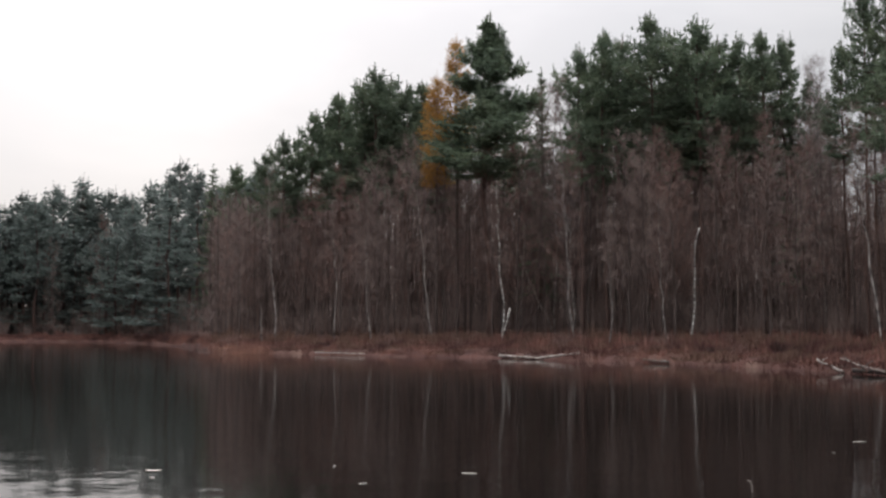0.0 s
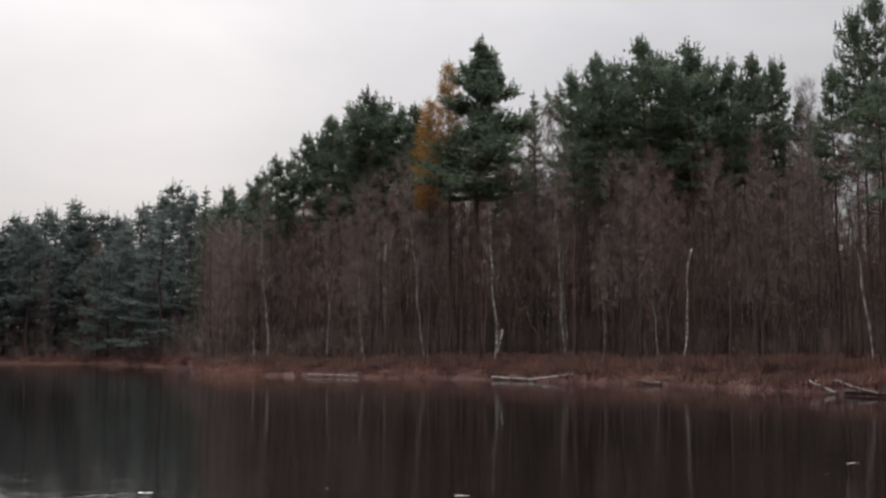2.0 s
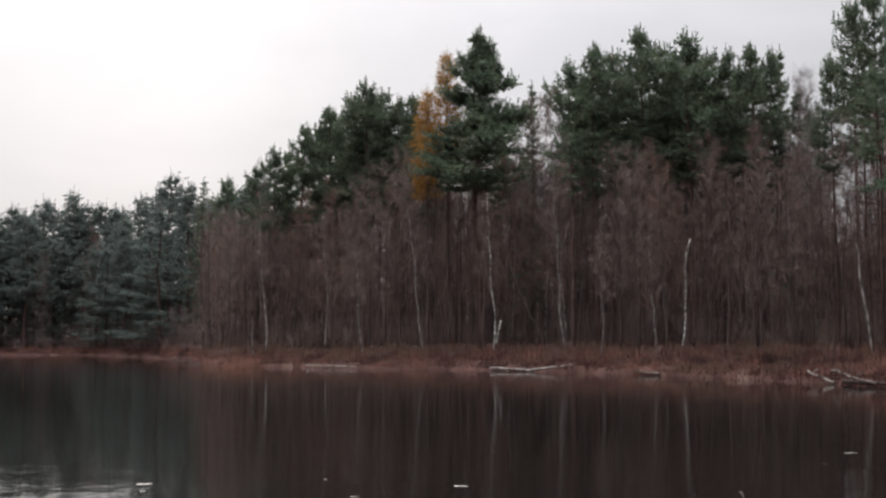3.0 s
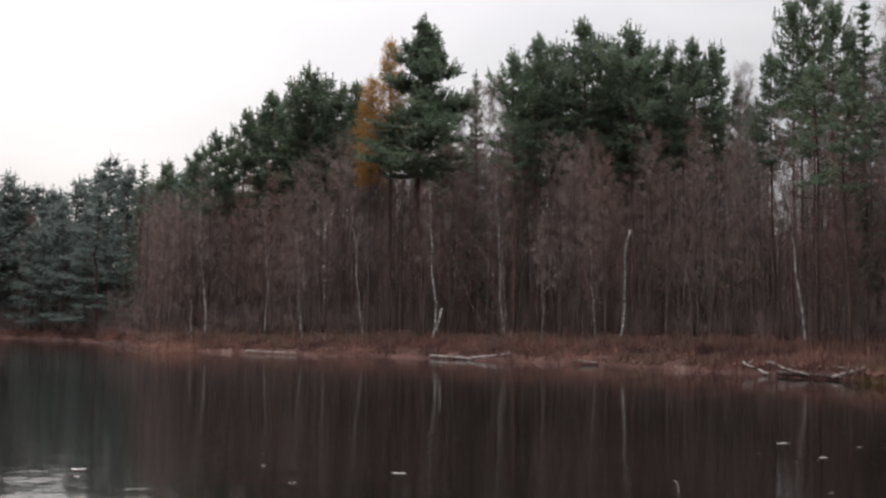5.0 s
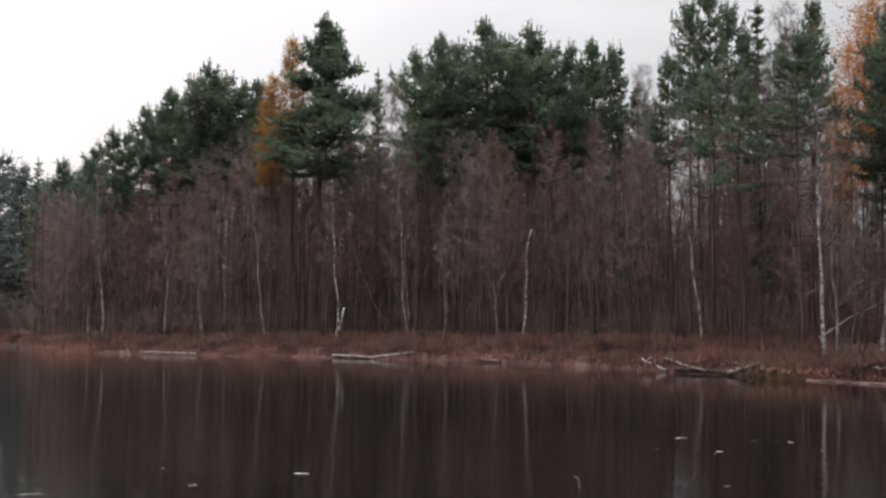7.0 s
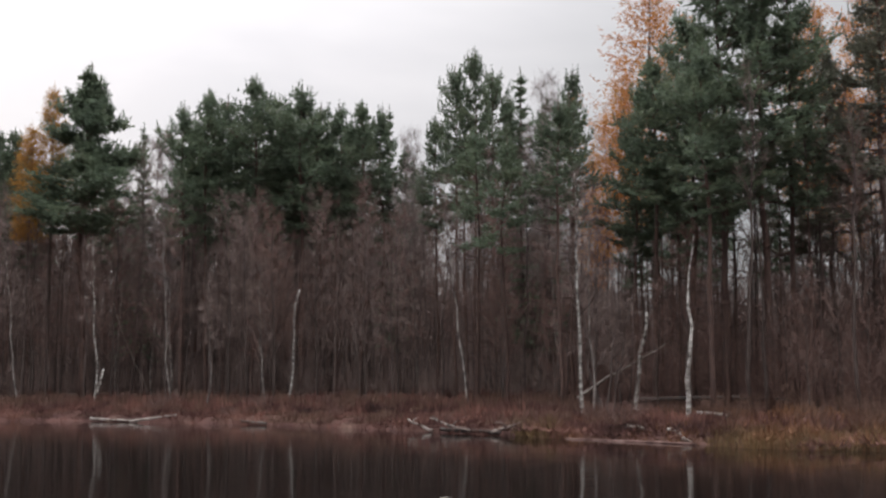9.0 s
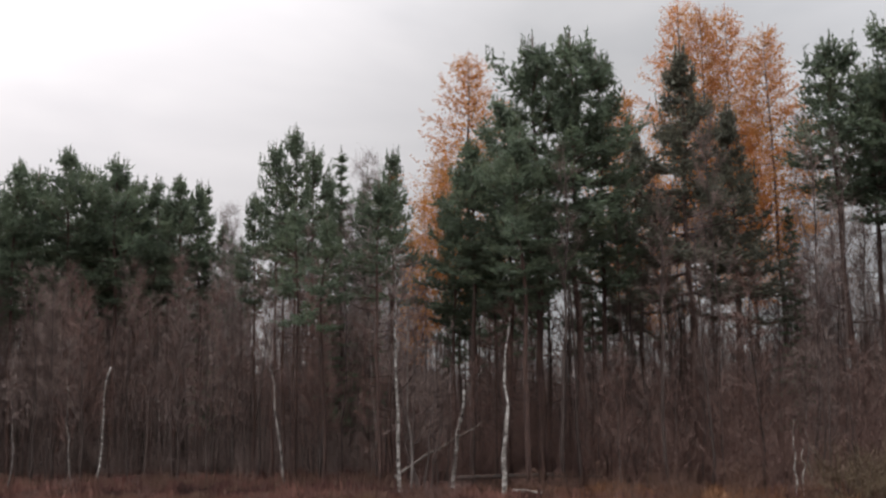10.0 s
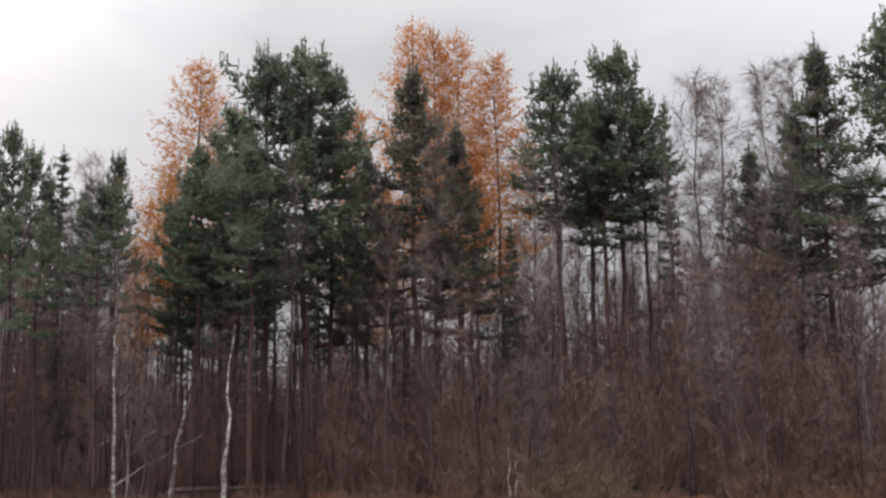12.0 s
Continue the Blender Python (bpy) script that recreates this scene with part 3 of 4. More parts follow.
# pines whose tops make the skyline: bearing, distance, height, width
SKY_PINES = [
    (-18.9, 172, 19.2, 1.2), (-17.6, 170, 20.0, 1.25), (-16.3, 172, 21.2, 1.3), (-14.9, 168, 19.2, 1.3), (-13.4, 158, 19.0, 1.2),
    (-12.1, 150, 20.8, 1.25), (-11.3, 140, 18.4, 1.2), (-9.5, 118, 16.1, 1.1), (-8.25, 110, 16.2, 1.0),
    (-7.4, 104, 17.2, 0.95), (-6.7, 106, 17.2, 1.0), (-5.9, 104, 19.2, 1.1), (-4.9, 103, 20.5, 1.2), (-3.9, 101, 21.2, 1.1),
    (-3.2, 100, 22.2, 1.0), (-2.4, 102, 21.8, 1.1), (-1.7, 100, 20.8, 1.15), (-1.0, 98, 20.6, 1.0),
]
SKY_PINES_MIDDLE = [
    (6.4, 79, 19.2, 0.9), (7.5, 80, 20.4, 0.95), (8.4, 82, 20.3, 1.1), (9.65, 80, 21.4, 1.1), (10.5, 82, 20.6, 1.15), (11.8, 79, 20.5, 1.15),
    (12.7, 81, 19.7, 1.05), (13.5, 80, 19.6, 1.0), (14.6, 78, 19.2, 1.05), (15.6, 79, 19.2, 0.8),
    (18.1, 68, 15.9, 0.8), (19.0, 66, 18.3, 0.65), (19.95, 65, 18.9, 0.65), (20.8, 67, 18.5, 0.7), (21.4, 68, 17.0, 0.7), (24.55, 63, 17.2, 0.55), (23.2, 65, 15.5, 0.6),
]
FILL_PINES = [
    (7.0, 88, 19.6, 1.0), (9.0, 90, 20.8, 1.1), (11.2, 89, 20.9, 1.1), (13.0, 88, 19.4, 1.1), (14.0, 90, 19.8, 1.0), (6.7, 92, 18.0, 1.1), (8.0, 94, 19.0, 1.2), (9.6, 95, 19.4, 1.2), (10.9, 94, 19.0, 1.2), (12.3, 95, 18.8, 1.2), (13.7, 94, 18.2, 1.1), (-2.0, 112, 19.6, 1.2), (-3.6, 114, 20.0, 1.2), (-5.3, 110, 19.8, 1.1), (-4.3, 112, 21.5, 1.2), (-2.8, 110, 22.4, 1.1),
    (-1.3, 108, 20.6, 1.1), (-0.2, 100, 18.6, 1.0), (3.2, 95, 16.5, 0.9), (16.6, 80, 16.5, 0.8),
]
SKY_PINES_RIGHT = [
    (28.2, 52, 15.0, 1.15), (27.1, 54, 13.0, 1.0), (29.9, 52, 16.6, 1.1), (31.3, 50, 18.7, 1.15), (33.1, 51, 19.2, 1.2), (34.3, 52, 18.8, 0.9), (30.6, 47, 14.0, 1.05),
    (45.1, 52, 18.4, 1.2), (46.5, 54, 17.6, 1.1), (48.0, 52, 19.0, 1.1), (49.2, 53, 17.0, 0.95), (47.2, 51, 16.6, 1.0),
    (60.4, 48, 17.8, 1.3), (62.5, 50, 17.5, 1.25), (56.0, 54, 16.0, 0.7),
]
THIN_PINES = [thin_pine(np.random.default_rng(33 + i), c) for i, c in enumerate((0.6, 0.7))]
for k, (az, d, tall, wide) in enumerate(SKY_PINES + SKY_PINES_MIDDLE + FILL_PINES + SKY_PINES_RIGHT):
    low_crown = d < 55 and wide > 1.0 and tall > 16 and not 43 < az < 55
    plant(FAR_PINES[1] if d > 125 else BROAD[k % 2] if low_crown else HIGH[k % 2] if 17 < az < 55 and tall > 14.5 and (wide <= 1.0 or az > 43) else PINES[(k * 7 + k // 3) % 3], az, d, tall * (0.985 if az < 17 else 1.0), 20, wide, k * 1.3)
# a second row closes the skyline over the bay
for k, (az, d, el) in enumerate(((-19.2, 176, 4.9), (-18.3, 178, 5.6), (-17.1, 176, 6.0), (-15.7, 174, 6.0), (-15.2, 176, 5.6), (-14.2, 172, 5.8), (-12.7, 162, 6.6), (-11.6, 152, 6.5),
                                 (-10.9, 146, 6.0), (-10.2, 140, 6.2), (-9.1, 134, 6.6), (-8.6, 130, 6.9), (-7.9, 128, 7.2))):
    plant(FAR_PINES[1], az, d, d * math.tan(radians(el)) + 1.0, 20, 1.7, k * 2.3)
plant(CONE, 2.25, 84, 22.6, 22, 1.32, 0.4)
DUSKY = pine(np.random.default_rng(39), 20, 0.42, 2.5, 0.95, "cone", "tall conical conifer in thin dusky green needles before the orange larches", DUSKY_NEEDLE, 80, split=True)
plant(DUSKY, 38.3, 53, 19.2, 20, 1.1, 0.9)
plant(DUSKY, 40.3, 54, 16.6, 20, 0.95, 2.7)
plant(DUSKY, 36.0, 55, 15.6, 20, 0.95, 4.4)
plant(DUSKY, 57.2, 51, 18.3, 20, 1.1, 5.2)
plant(DUSKY, 54.0, 53, 14.5, 20, 1.0, 1.6)

# larches
LARCHES = [larch(np.random.default_rng(40 + i), 22, fullness=f, reach=r, crown=0.48) for i, (f, r) in enumerate(((1.8, 2.9), (2.1, 2.7)))]
for k, (az, d, tall, wide) in enumerate(((28.2, 59, 20.8, 1.15), (26.9, 60, 16.0, 0.9), (26.0, 62, 14.2, 0.75), (35.6, 60, 18.8, 0.9), (38.3, 59, 22.8, 0.85), (39.3, 58, 22.1, 0.75),
                                         (40.45, 59, 22.4, 0.8), (42.15, 57, 20.5, 0.95), (36.8, 62, 15.0, 0.9), (41.3, 61, 17.0, 0.9), (25.5, 63, 12.4, 0.7))):
    plant(LARCHES[k % 2], az, d, tall, 22, wide, k * 1.1)
gold = larch(np.random.default_rng(44), 22, "narrow larch in golden yellow autumn needles", GOLD_NEEDLE, 1.7, 0.6, 2.8)
plant(gold, 0.62, 86, 20.9, 22, 0.9, 0.0)
plant(gold, -0.28, 87, 18.6, 22, 0.95, 2.0)

# spruces
SPRUCES = [spruce(np.random.default_rng(50 + i), 16, reach=r, needle=PINE_NEEDLE) for i, r in enumerate((1.7, 2.0))]
for k, (az, d, tall, wide) in enumerate(((22.1, 66, 17.9, 0.95), (23.3, 68, 17.0, 0.8), (42.8, 54, 11.8, 0.8), (4.6, 92, 20.0, 0.75),
                                         (-10.6, 128, 17, 1.1), (50.2, 56, 17.7, 0.45), (15.9, 80, 19.0, 0.7))):
    plant(SPRUCES[k % 2], az, d, tall, 16, wide, k * 2.1)

# ---- leafless wood ----
BIRCHES = [bare_tree(np.random.default_rng(60 + i), 14, "birch_tree", "leafless birch with pale trunk and hanging fine twigs", "birch tree", "birches of the lake wood",
                     k, t, 0.35, 34, 1.9, 1.0, -0.6, 26, 0.062, 0.4, split=True, thin=0.011) for i, (t, k) in enumerate(((PALE_TWIG, GREY_HAZED_BIRCH_BARK), (TWIG, DARK_BARK)))]
BARES = [bare_tree(np.random.default_rng(70 + i), 12, first=f, n=28, reach=r, rise=1.0, twig=t) for i, (f, r, t) in enumerate(
    ((0.22, 1.9, TWIG), (0.16, 2.0, RED_TWIG), (0.30, 1.8, TWIG), (0.20, 1.7, RED_TWIG), (0.10, 1.9, TWIG)))]
POLES = [bare_tree(np.random.default_rng(76 + i), 14, "pole_tree", label="tall thin leafless tree, a dark pole with sparse high twigs", first=0.55, n=14, reach=1.3, rise=1.2, fine=7, r0=0.085, lean=0.5) for i in range(2)]
SHRUBS = [shrub(np.random.default_rng(80 + i), 2.0, twig=t, fine=5, label=l) for i, (t, l) in enumerate(((RED_TWIG, ""), (BROWN_TWIG, ""), (RED_TWIG, ""), (OLIVE_TWIG, "low olive-brown shrub among the russet brush")))]

# grey birches over the wood
for k, (az, d, tall) in enumerate(((51.5, 56, 18.3), (53.1, 57, 18.0), (54.7, 56, 18.0), (55.4, 57, 19.0), (43.6, 58, 16.5), (23.7, 62, 16.2), (6.0, 82, 16.5), (4.3, 84, 17.0), (5.2, 86, 17.6),
                                   (49.8, 58, 16.2), (42.6, 63, 12.5), (45.6, 64, 12.5), (48.4, 62, 12.5), (56.5, 57, 15.0), (58.5, 58, 14.0), (20.3, 70, 14.0), (17.2, 72, 15.5), (22.7, 66, 14.5), (3.6, 88, 16.4))):
    plant(BIRCHES[k % 4 == 3], az, d, tall, 14, 1.2 if az > 50 else 0.95, k * 1.7)
placed = []


def scatter(n, near, far, az0, az1, gap):
    """Random places in a belt behind the shore."""
    got = []
    for _ in range(n * 20):
        az = az0 + (az1 - az0) * R.random()
        d = shore(az) + near + (far - near) * R.random() ** 1.1
        p = (d * math.sin(radians(az)), d * math.cos(radians(az)))
        if all((p[0] - q[0]) ** 2 + (p[1] - q[1]) ** 2 > gap * gap for q in placed):
            placed.append(p)
            got.append((az, d))
            if len(got) == n:
                break
    return got


for k, (az, d) in enumerate(scatter(164, 12, 34, -10.4, 24, 1.15)):
    el = np.interp(az, [-11, -6, -1, 6, 12, 16, 24], [4.8, 6.3, 7.9, 8.5, 8.3, 9.0, 9.6])
    tall = (d * math.tan(radians(el)) + 1.0) * (0.72 + 0.34 * R.random())
    if not (17.3 < az < 20.6 and k % 5 > 3):  # a thinner stretch of the wood lets the sky through
        plant(BARES[k % 5], az, d, tall, 12, 0.95 + 0.2 * R.random(), R.random() * 6.28)
for k, (az, d) in enumerate(scatter(86, 8, 27, 23, 64, 1.1)):
    tall = 3.6 + 5.0 * R.random() ** 1.5
    plant(BARES[k % 5], az, d, tall, 12, 1.2 + 0.3 * R.random(), R.random() * 6.28)
for k, (az, d) in enumerate(scatter(30, 7, 26, 50.5, 65, 1.0)):
    plant(BARES[k % 5], az, d, 5.5 + 3 * R.random(), 12, 1.3, R.random() * 6.28)
for k, (az, d) in enumerate(scatter(14, 12, 34, 24, 63, 1.2)):
    plant(BARES[(0, 2)[k % 2]], az, d, 10 + 4 * R.random(), 12, 0.7, R.random() * 6.28)
for k, (az, d) in enumerate(scatter(20, 12, 28, 27, 36.5, 1.0)):
    plant(THIN_PINES[k % 2], az, d, 9.5 + 2.5 * R.random(), 15, 0.7, R.random() * 6.28)
for k, (az, d) in enumerate(scatter(46, 10, 30, 24, 63, 0.9)):
    plant(POLES[k % 2], az, d, 9.5 + 5 * R.random(), 14, 1.0, R.random() * 6.28)
for k, (az, d) in enumerate(scatter(36, 18, 36, 42.5, 58, 0.8)):
    plant(POLES[k % 2] if k % 3 else BARES[k % 5], az, d, 8.5 + 4 * R.random(), 14 if k % 3 else 12, 0.85, R.random() * 6.28)
for k, (az, d) in enumerate(scatter(22, 16, 34, 28.5, 37.5, 0.8)):
    plant(POLES[k % 2] if k % 3 else BARES[k % 5], az, d, 8.5 + 3.5 * R.random(), 14 if k % 3 else 12, 0.85, R.random() * 6.28)
for k, (az, d) in enumerate(scatter(16, 14, 34, 17, 26, 0.9)):
    plant(POLES[k % 2], az, d, 10 + 4 * R.random(), 14, 0.8, R.random() * 6.28)
for k, (az, d) in enumerate(scatter(16, 16, 32, 43, 51, 0.9)):
    plant(BARES[k % 5], az, d, 7.5 + 3 * R.random(), 12, 1.0, R.random() * 6.28)
for k, (az, d) in enumerate(scatter(6, 10, 30, 15, 25, 1.0)):
    plant(THIN_PINES[k % 2], az, d, 12.5 + 4 * R.random(), 15, 0.9, R.random() * 6.28)
for k, (az, d) in enumerate(scatter(4, 6, 25, -20, -12.5, 1.5)):
    plant(BARES[k % 5], az, d, 9 + 6 * R.random(), 12, 1.1, R.random() * 6.28)
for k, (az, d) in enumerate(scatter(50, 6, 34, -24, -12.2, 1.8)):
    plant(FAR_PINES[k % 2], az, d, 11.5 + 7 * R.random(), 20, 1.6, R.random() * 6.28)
for k, (az, d) in enumerate(scatter(130, 1.5, 11, -15, 62, 0.8)):
    olive = 43.5 < az < 47.5
    plant(SHRUBS[3] if olive else SHRUBS[k % 3 if az < 28 else 1], az, d, 0.45 + (0.8 if az < 44 else 1.4) * R.random() ** 2.5, 2.0, 1.4 + 0.5 * R.random(), R.random() * 6.28)


# ---- far wood behind: trunks and brush that cannot be counted ----
def far_wood():
    sh, tw, boughs, rng = Shape(), Shape(), Shape(), np.random.default_rng(91)
    for az0, az1, n, near, far, h0, h1 in ((-26, -13.5, 240, 16, 60, 8, 15), (-10.6, -5, 220, 22, 60, 7, 11.5), (-5, 17, 440, 26, 75, 10, 17), (17, 26, 150, 26, 60, 5.5, 9.5), (26, 44, 170, 20, 55, 5.5, 9), (44, 66, 230, 20, 55, 4.5, 8.5)):
        for _ in range(n):
            az = az0 + (az1 - az0) * rng.random()
            d = shore(az) + near + (far - near) * rng.random()
            p = np.array(spot(az, d))
            h = h0 + (h1 - h0) * rng.random()
            tip = p + [rng.normal() * 0.4, rng.normal() * 0.4, h]
            sh.tube([p - [0, 0, 0.2], (p + tip) / 2 + rng.normal(size=3) * 0.1, tip], [0.11, 0.08, 0.02], 4, False)
            m = 150
            u = 0.02 + 0.98 * rng.random(m) ** 1.2
            b = p + (tip - p) * u[:, None] + rng.normal(size=(m, 3)) * [0.7, 0.7, 0.2]
            dv = rng.normal(size=(m, 3)) * 0.6 + [0, 0, 0.9]
            tw.slivers(b, b + dv * (0.6 + 0.5 * rng.random((m, 1))), 0.05, rng)
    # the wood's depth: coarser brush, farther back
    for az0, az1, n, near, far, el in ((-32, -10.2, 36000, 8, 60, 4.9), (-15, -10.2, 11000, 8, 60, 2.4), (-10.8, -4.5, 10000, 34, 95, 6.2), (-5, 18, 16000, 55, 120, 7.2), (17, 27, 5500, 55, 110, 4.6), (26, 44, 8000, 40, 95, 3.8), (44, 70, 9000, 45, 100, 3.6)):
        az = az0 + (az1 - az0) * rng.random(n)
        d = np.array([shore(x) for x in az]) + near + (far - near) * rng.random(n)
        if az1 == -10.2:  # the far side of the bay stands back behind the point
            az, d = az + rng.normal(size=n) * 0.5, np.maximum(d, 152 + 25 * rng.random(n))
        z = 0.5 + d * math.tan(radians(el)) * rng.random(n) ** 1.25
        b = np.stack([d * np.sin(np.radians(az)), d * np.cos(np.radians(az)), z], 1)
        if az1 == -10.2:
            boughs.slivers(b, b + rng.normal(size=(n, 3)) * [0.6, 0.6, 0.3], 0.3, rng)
        else:
            tw.slivers(b, b + rng.normal(size=(n, 3)) * 0.7 + [0, 0, 1.3], 0.26, rng)
    wood = thing("far_wood", "leafless brushy wood standing deep behind the lake bank", "wood", kind="stuff")
    part("trunkwork", sh, DARK_BARK, wood, kind="stuff")
    part("brush", tw, TWIG, wood, kind="stuff")
    # boughs share the haze-tinted needles of the far pines
    part("boughs", boughs, FAR_HAZE_NEEDLE, wood, "conifer boughs across the bay, haze put into their blue-green colour", kind="stuff")


far_wood()


def undergrowth():
    """Leafless brush between the trunks, too dense to tell apart."""
    rng, tw, red = np.random.default_rng(95), Shape(), Shape()
    for _ in range(1500):
        az = -20 + 84 * rng.random()
        s = float(np.interp(az, [-13, -11, 20, 24, 34, 42], [5, 18, 18, 14, 13, 9])) + 16 * rng.random()
        p = np.array(spot(az, shore(az) + s))
        h = (1.2 + 3.6 * rng.random() ** 1.5) * (1.25 if az > 30 else 1.0)
        m = 85
        u = rng.random(m) ** 0.8
        a = rng.random(m) * 6.283
        b = p + np.stack([np.cos(a) * 0.7 * u, np.sin(a) * 0.7 * u, h * u * 0.85 - 0.05], 1)
        dv = np.stack([np.cos(a) * 0.5, np.sin(a) * 0.5, np.full(m, 0.9)], 1) + rng.normal(size=(m, 3)) * 0.4
        (tw if az < 24 else red).slivers(b, b + dv * (0.35 + 0.5 * rng.random((m, 1))), 0.022, rng)
    tagged(new("undergrowth", red.mesh("undergrowth", RED_TWIG)), "leafless russet undergrowth behind the sedge bank", "undergrowth", kind="stuff")
    tagged(new("undergrowth", tw.mesh("undergrowth", TWIG)), "leafless brown undergrowth between the trunks", "undergrowth", kind="stuff")


undergrowth()


# ---- white birches, snags and driftwood along the bank ----
def trunk_thing(name, label, category, pts, radii, mat, group="", sides=8):
    tree = thing(name, label, category, group)
    base = Vector(tuple(pts[0]))
    tree.location = base
    sh = Shape()
    sh.tube([np.array(p) - np.array(base) for p in pts], radii, sides)
    part("trunk" if category != "log" else "stem", sh, mat, tree)
    return tree


def front_birch(seed, az, d, az_top, tall, r, label, twigs=True, total=None, bark=None):
    """White trunk with its own lean; above it the thin crown."""
    rng = np.random.default_rng(seed)
    tree = thing("birch_tree", label, "birch tree", "white birches of the lake bank")
    base = spot(az, d)
    tree.location = base
    tip = np.array(high(az_top, d, base.z + tall)) - np.array(base)
    total = total or tall
    stem = bent(rng, (0, 0, -0.3), tip * total / tall, 12, 0.07)
    sh = Shape()
    sh.tube(stem, (r if d < 55 else 0.8 * r) * (1.05 - 0.92 * np.linspace(0, 1, 12)), 8)
    part("trunk", sh, bark or GREY_HAZED_BIRCH_BARK, tree, "pale bark with dark scars")
    if twigs:
        for k in range(14):
            limbs, tw = Shape(), Shape()
            u = 0.42 + 0.55 * (k + rng.random()) / 14
            twiggery(rng, limbs, tw, np.array([on(stem, u), on(stem, min(1, u + 0.02))]), total, 0.0, 1, total * 0.15 * (1.3 - u), 0.9, -0.3, 9, r, spin=k * 2.4)
            limb = part("branch", limbs, DARK_BARK, tree)
            part("twigwork", tw, TWIG, limb, kind="stuff")
    return tree


forked = front_birch(101, 2.72, 77.5, 2.53, 8.4, 0.085, "white birch forked low above the bank", True, 10, BIRCH_BARK)
sh = Shape()
sh.tube([(0.0, 0, 0.35), (0.26, 0.02, 1.2), (0.52, 0.05, 2.3)], [0.08, 0.07, 0.055], 7)
part("side_stem", sh, BIRCH_BARK, forked, "short broken side stem")
front_birch(103, -0.42, 80, -1.03, 7.8, 0.065, "thin white birch leaning over the bank", True, 12)
front_birch(104, -7.66, 87, -8.02, 9.0, 0.07, "thin white birch before the dark wood", True, 12)
front_birch(105, -5.02, 86, -5.1, 7.3, 0.065, "thin white birch before the dark wood", True, 10)
front_birch(106, -8.35, 88, -8.4, 3.0, 0.09, "short pale birch stem at the bank", False)
front_birch(107, -3.38, 82, -3.5, 3.8, 0.07, "short pale birch stem at the bank", True, 7)
front_birch(108, 6.1, 74, 5.45, 13.8, 0.07, "tall slender white birch rising into its grey crown", True, 16)
front_birch(109, 24.9, 46.3, 24.6, 8.1, 0.078, "white birch with scarred bark at the water's edge", True, 9.4, BIRCH_BARK)
front_birch(110, 29.43, 42.7, 29.96, 6.4, 0.092, "white birch with broken top at the water's edge", False, None, BIRCH_BARK)
front_birch(111, 19.6, 57, 18.92, 6.5, 0.08, "crooked white birch behind the drift logs", True, 11)
front_birch(112, -12.7, 133, -12.8, 6, 0.12, "lone pale birch on the far bank", True, 8)
front_birch(113, 7.8, 70, 7.7, 4, 0.06, "thin pale birch sapling on the bank", True, 7)
front_birch(114, 10.2, 70, 10.0, 5, 0.07, "thin pale birch sapling on the bank", True, 8)
front_birch(115, 25.2, 48, 25.3, 6.0, 0.045, "thin grey birch beside a white one", True, 9)
front_birch(116, 43.2, 44.5, 43.0, 3.4, 0.04, "thin pale birch sapling in the brush", True, 5)
front_birch(117, 47.0, 43, 47.3, 2.6, 0.035, "thin pale birch sapling in the brush", True, 4)

front_birch(118, 42.62, 42, 42.5, 2.5, 0.035, "thin pale broken birch stem in the brush", False, None, BIRCH_BARK)
front_birch(119, 42.66, 41.6, 42.84, 1.9, 0.035, "thin pale broken birch stem in the brush", False, None, BIRCH_BARK)
front_birch(123, 50.65, 43.5, 50.8, 4.6, 0.06, "slender grey birch in the brush", True, 8)
front_birch(124, 52.65, 43, 52.75, 5.2, 0.06, "slender grey birch in the brush", True, 8)
front_birch(125, 58.2, 41, 58.35, 5.6, 0.065, "slender grey birch in the brush", True, 9)


def snag(seed, az, d, az_top, tall, r, label, hook=0.0):
    rng = np.random.default_rng(seed)
    base = spot(az, d)
    tip = high(az_top, d, base.z + tall)
    pts = bent(rng, tuple(base - Vector((0, 0, 0.3))), tuple(tip), 9, 0.06)
    pts[-3:-1, 0] -= hook
    return trunk_thing("dead_snag", label, "dead tree", pts, r * (1.0 - 0.45 * np.linspace(0, 1, 9)), BIRCH_BARK, "dead snags of the bank")


snag(121, 11.35, 68, 11.77, 6.4, 0.062, "pale dead snag bent at the top", 0.16)
snag(122, 27.03, 50, 27.76, 4.1, 0.1, "pale leaning snag broken at the top")

# forked alder and the trunks that fell against it
alder = bare_tree(np.random.default_rng(130), 6.5, label="grey alder with several forked stems on the bank", category="alder tree", n=24, stems=4, lean=0.4, reach=1.2, r0=0.045, fine=5, bark=DARK_BARK)
alder.matrix_basis = Matrix.Translation(spot(25.8, 48.5))


def log(name, label, ends, radii, mat, seed, branches=()):
    rng = np.random.default_rng(seed)
    a, b = ends
    n = 9
    pts = bent(rng, tuple(a), tuple(b), n, 0.09)
    ob = thing(name, label, "log", "fallen wood on the bank")
    ob.location = a
    sh = Shape()
    sh.tube(pts - np.array(a), np.linspace(radii[0], radii[1], n), 8)
    part("stem", sh, mat, ob)
    for u, dx, dy, dz, r in branches:
        p = on(pts, u) - np.array(a)
        s2 = Shape()
        q = p + np.array([dx, dy, dz])
        s2.tube([p, (p + q) / 2 + rng.normal(size=3) * 0.06, q], [r, r * 0.8, r * 0.4], 6)
        part("branch", s2, mat, ob)
    return ob


def low(az, s, z):
    return high(az, shore(az) + s, z)


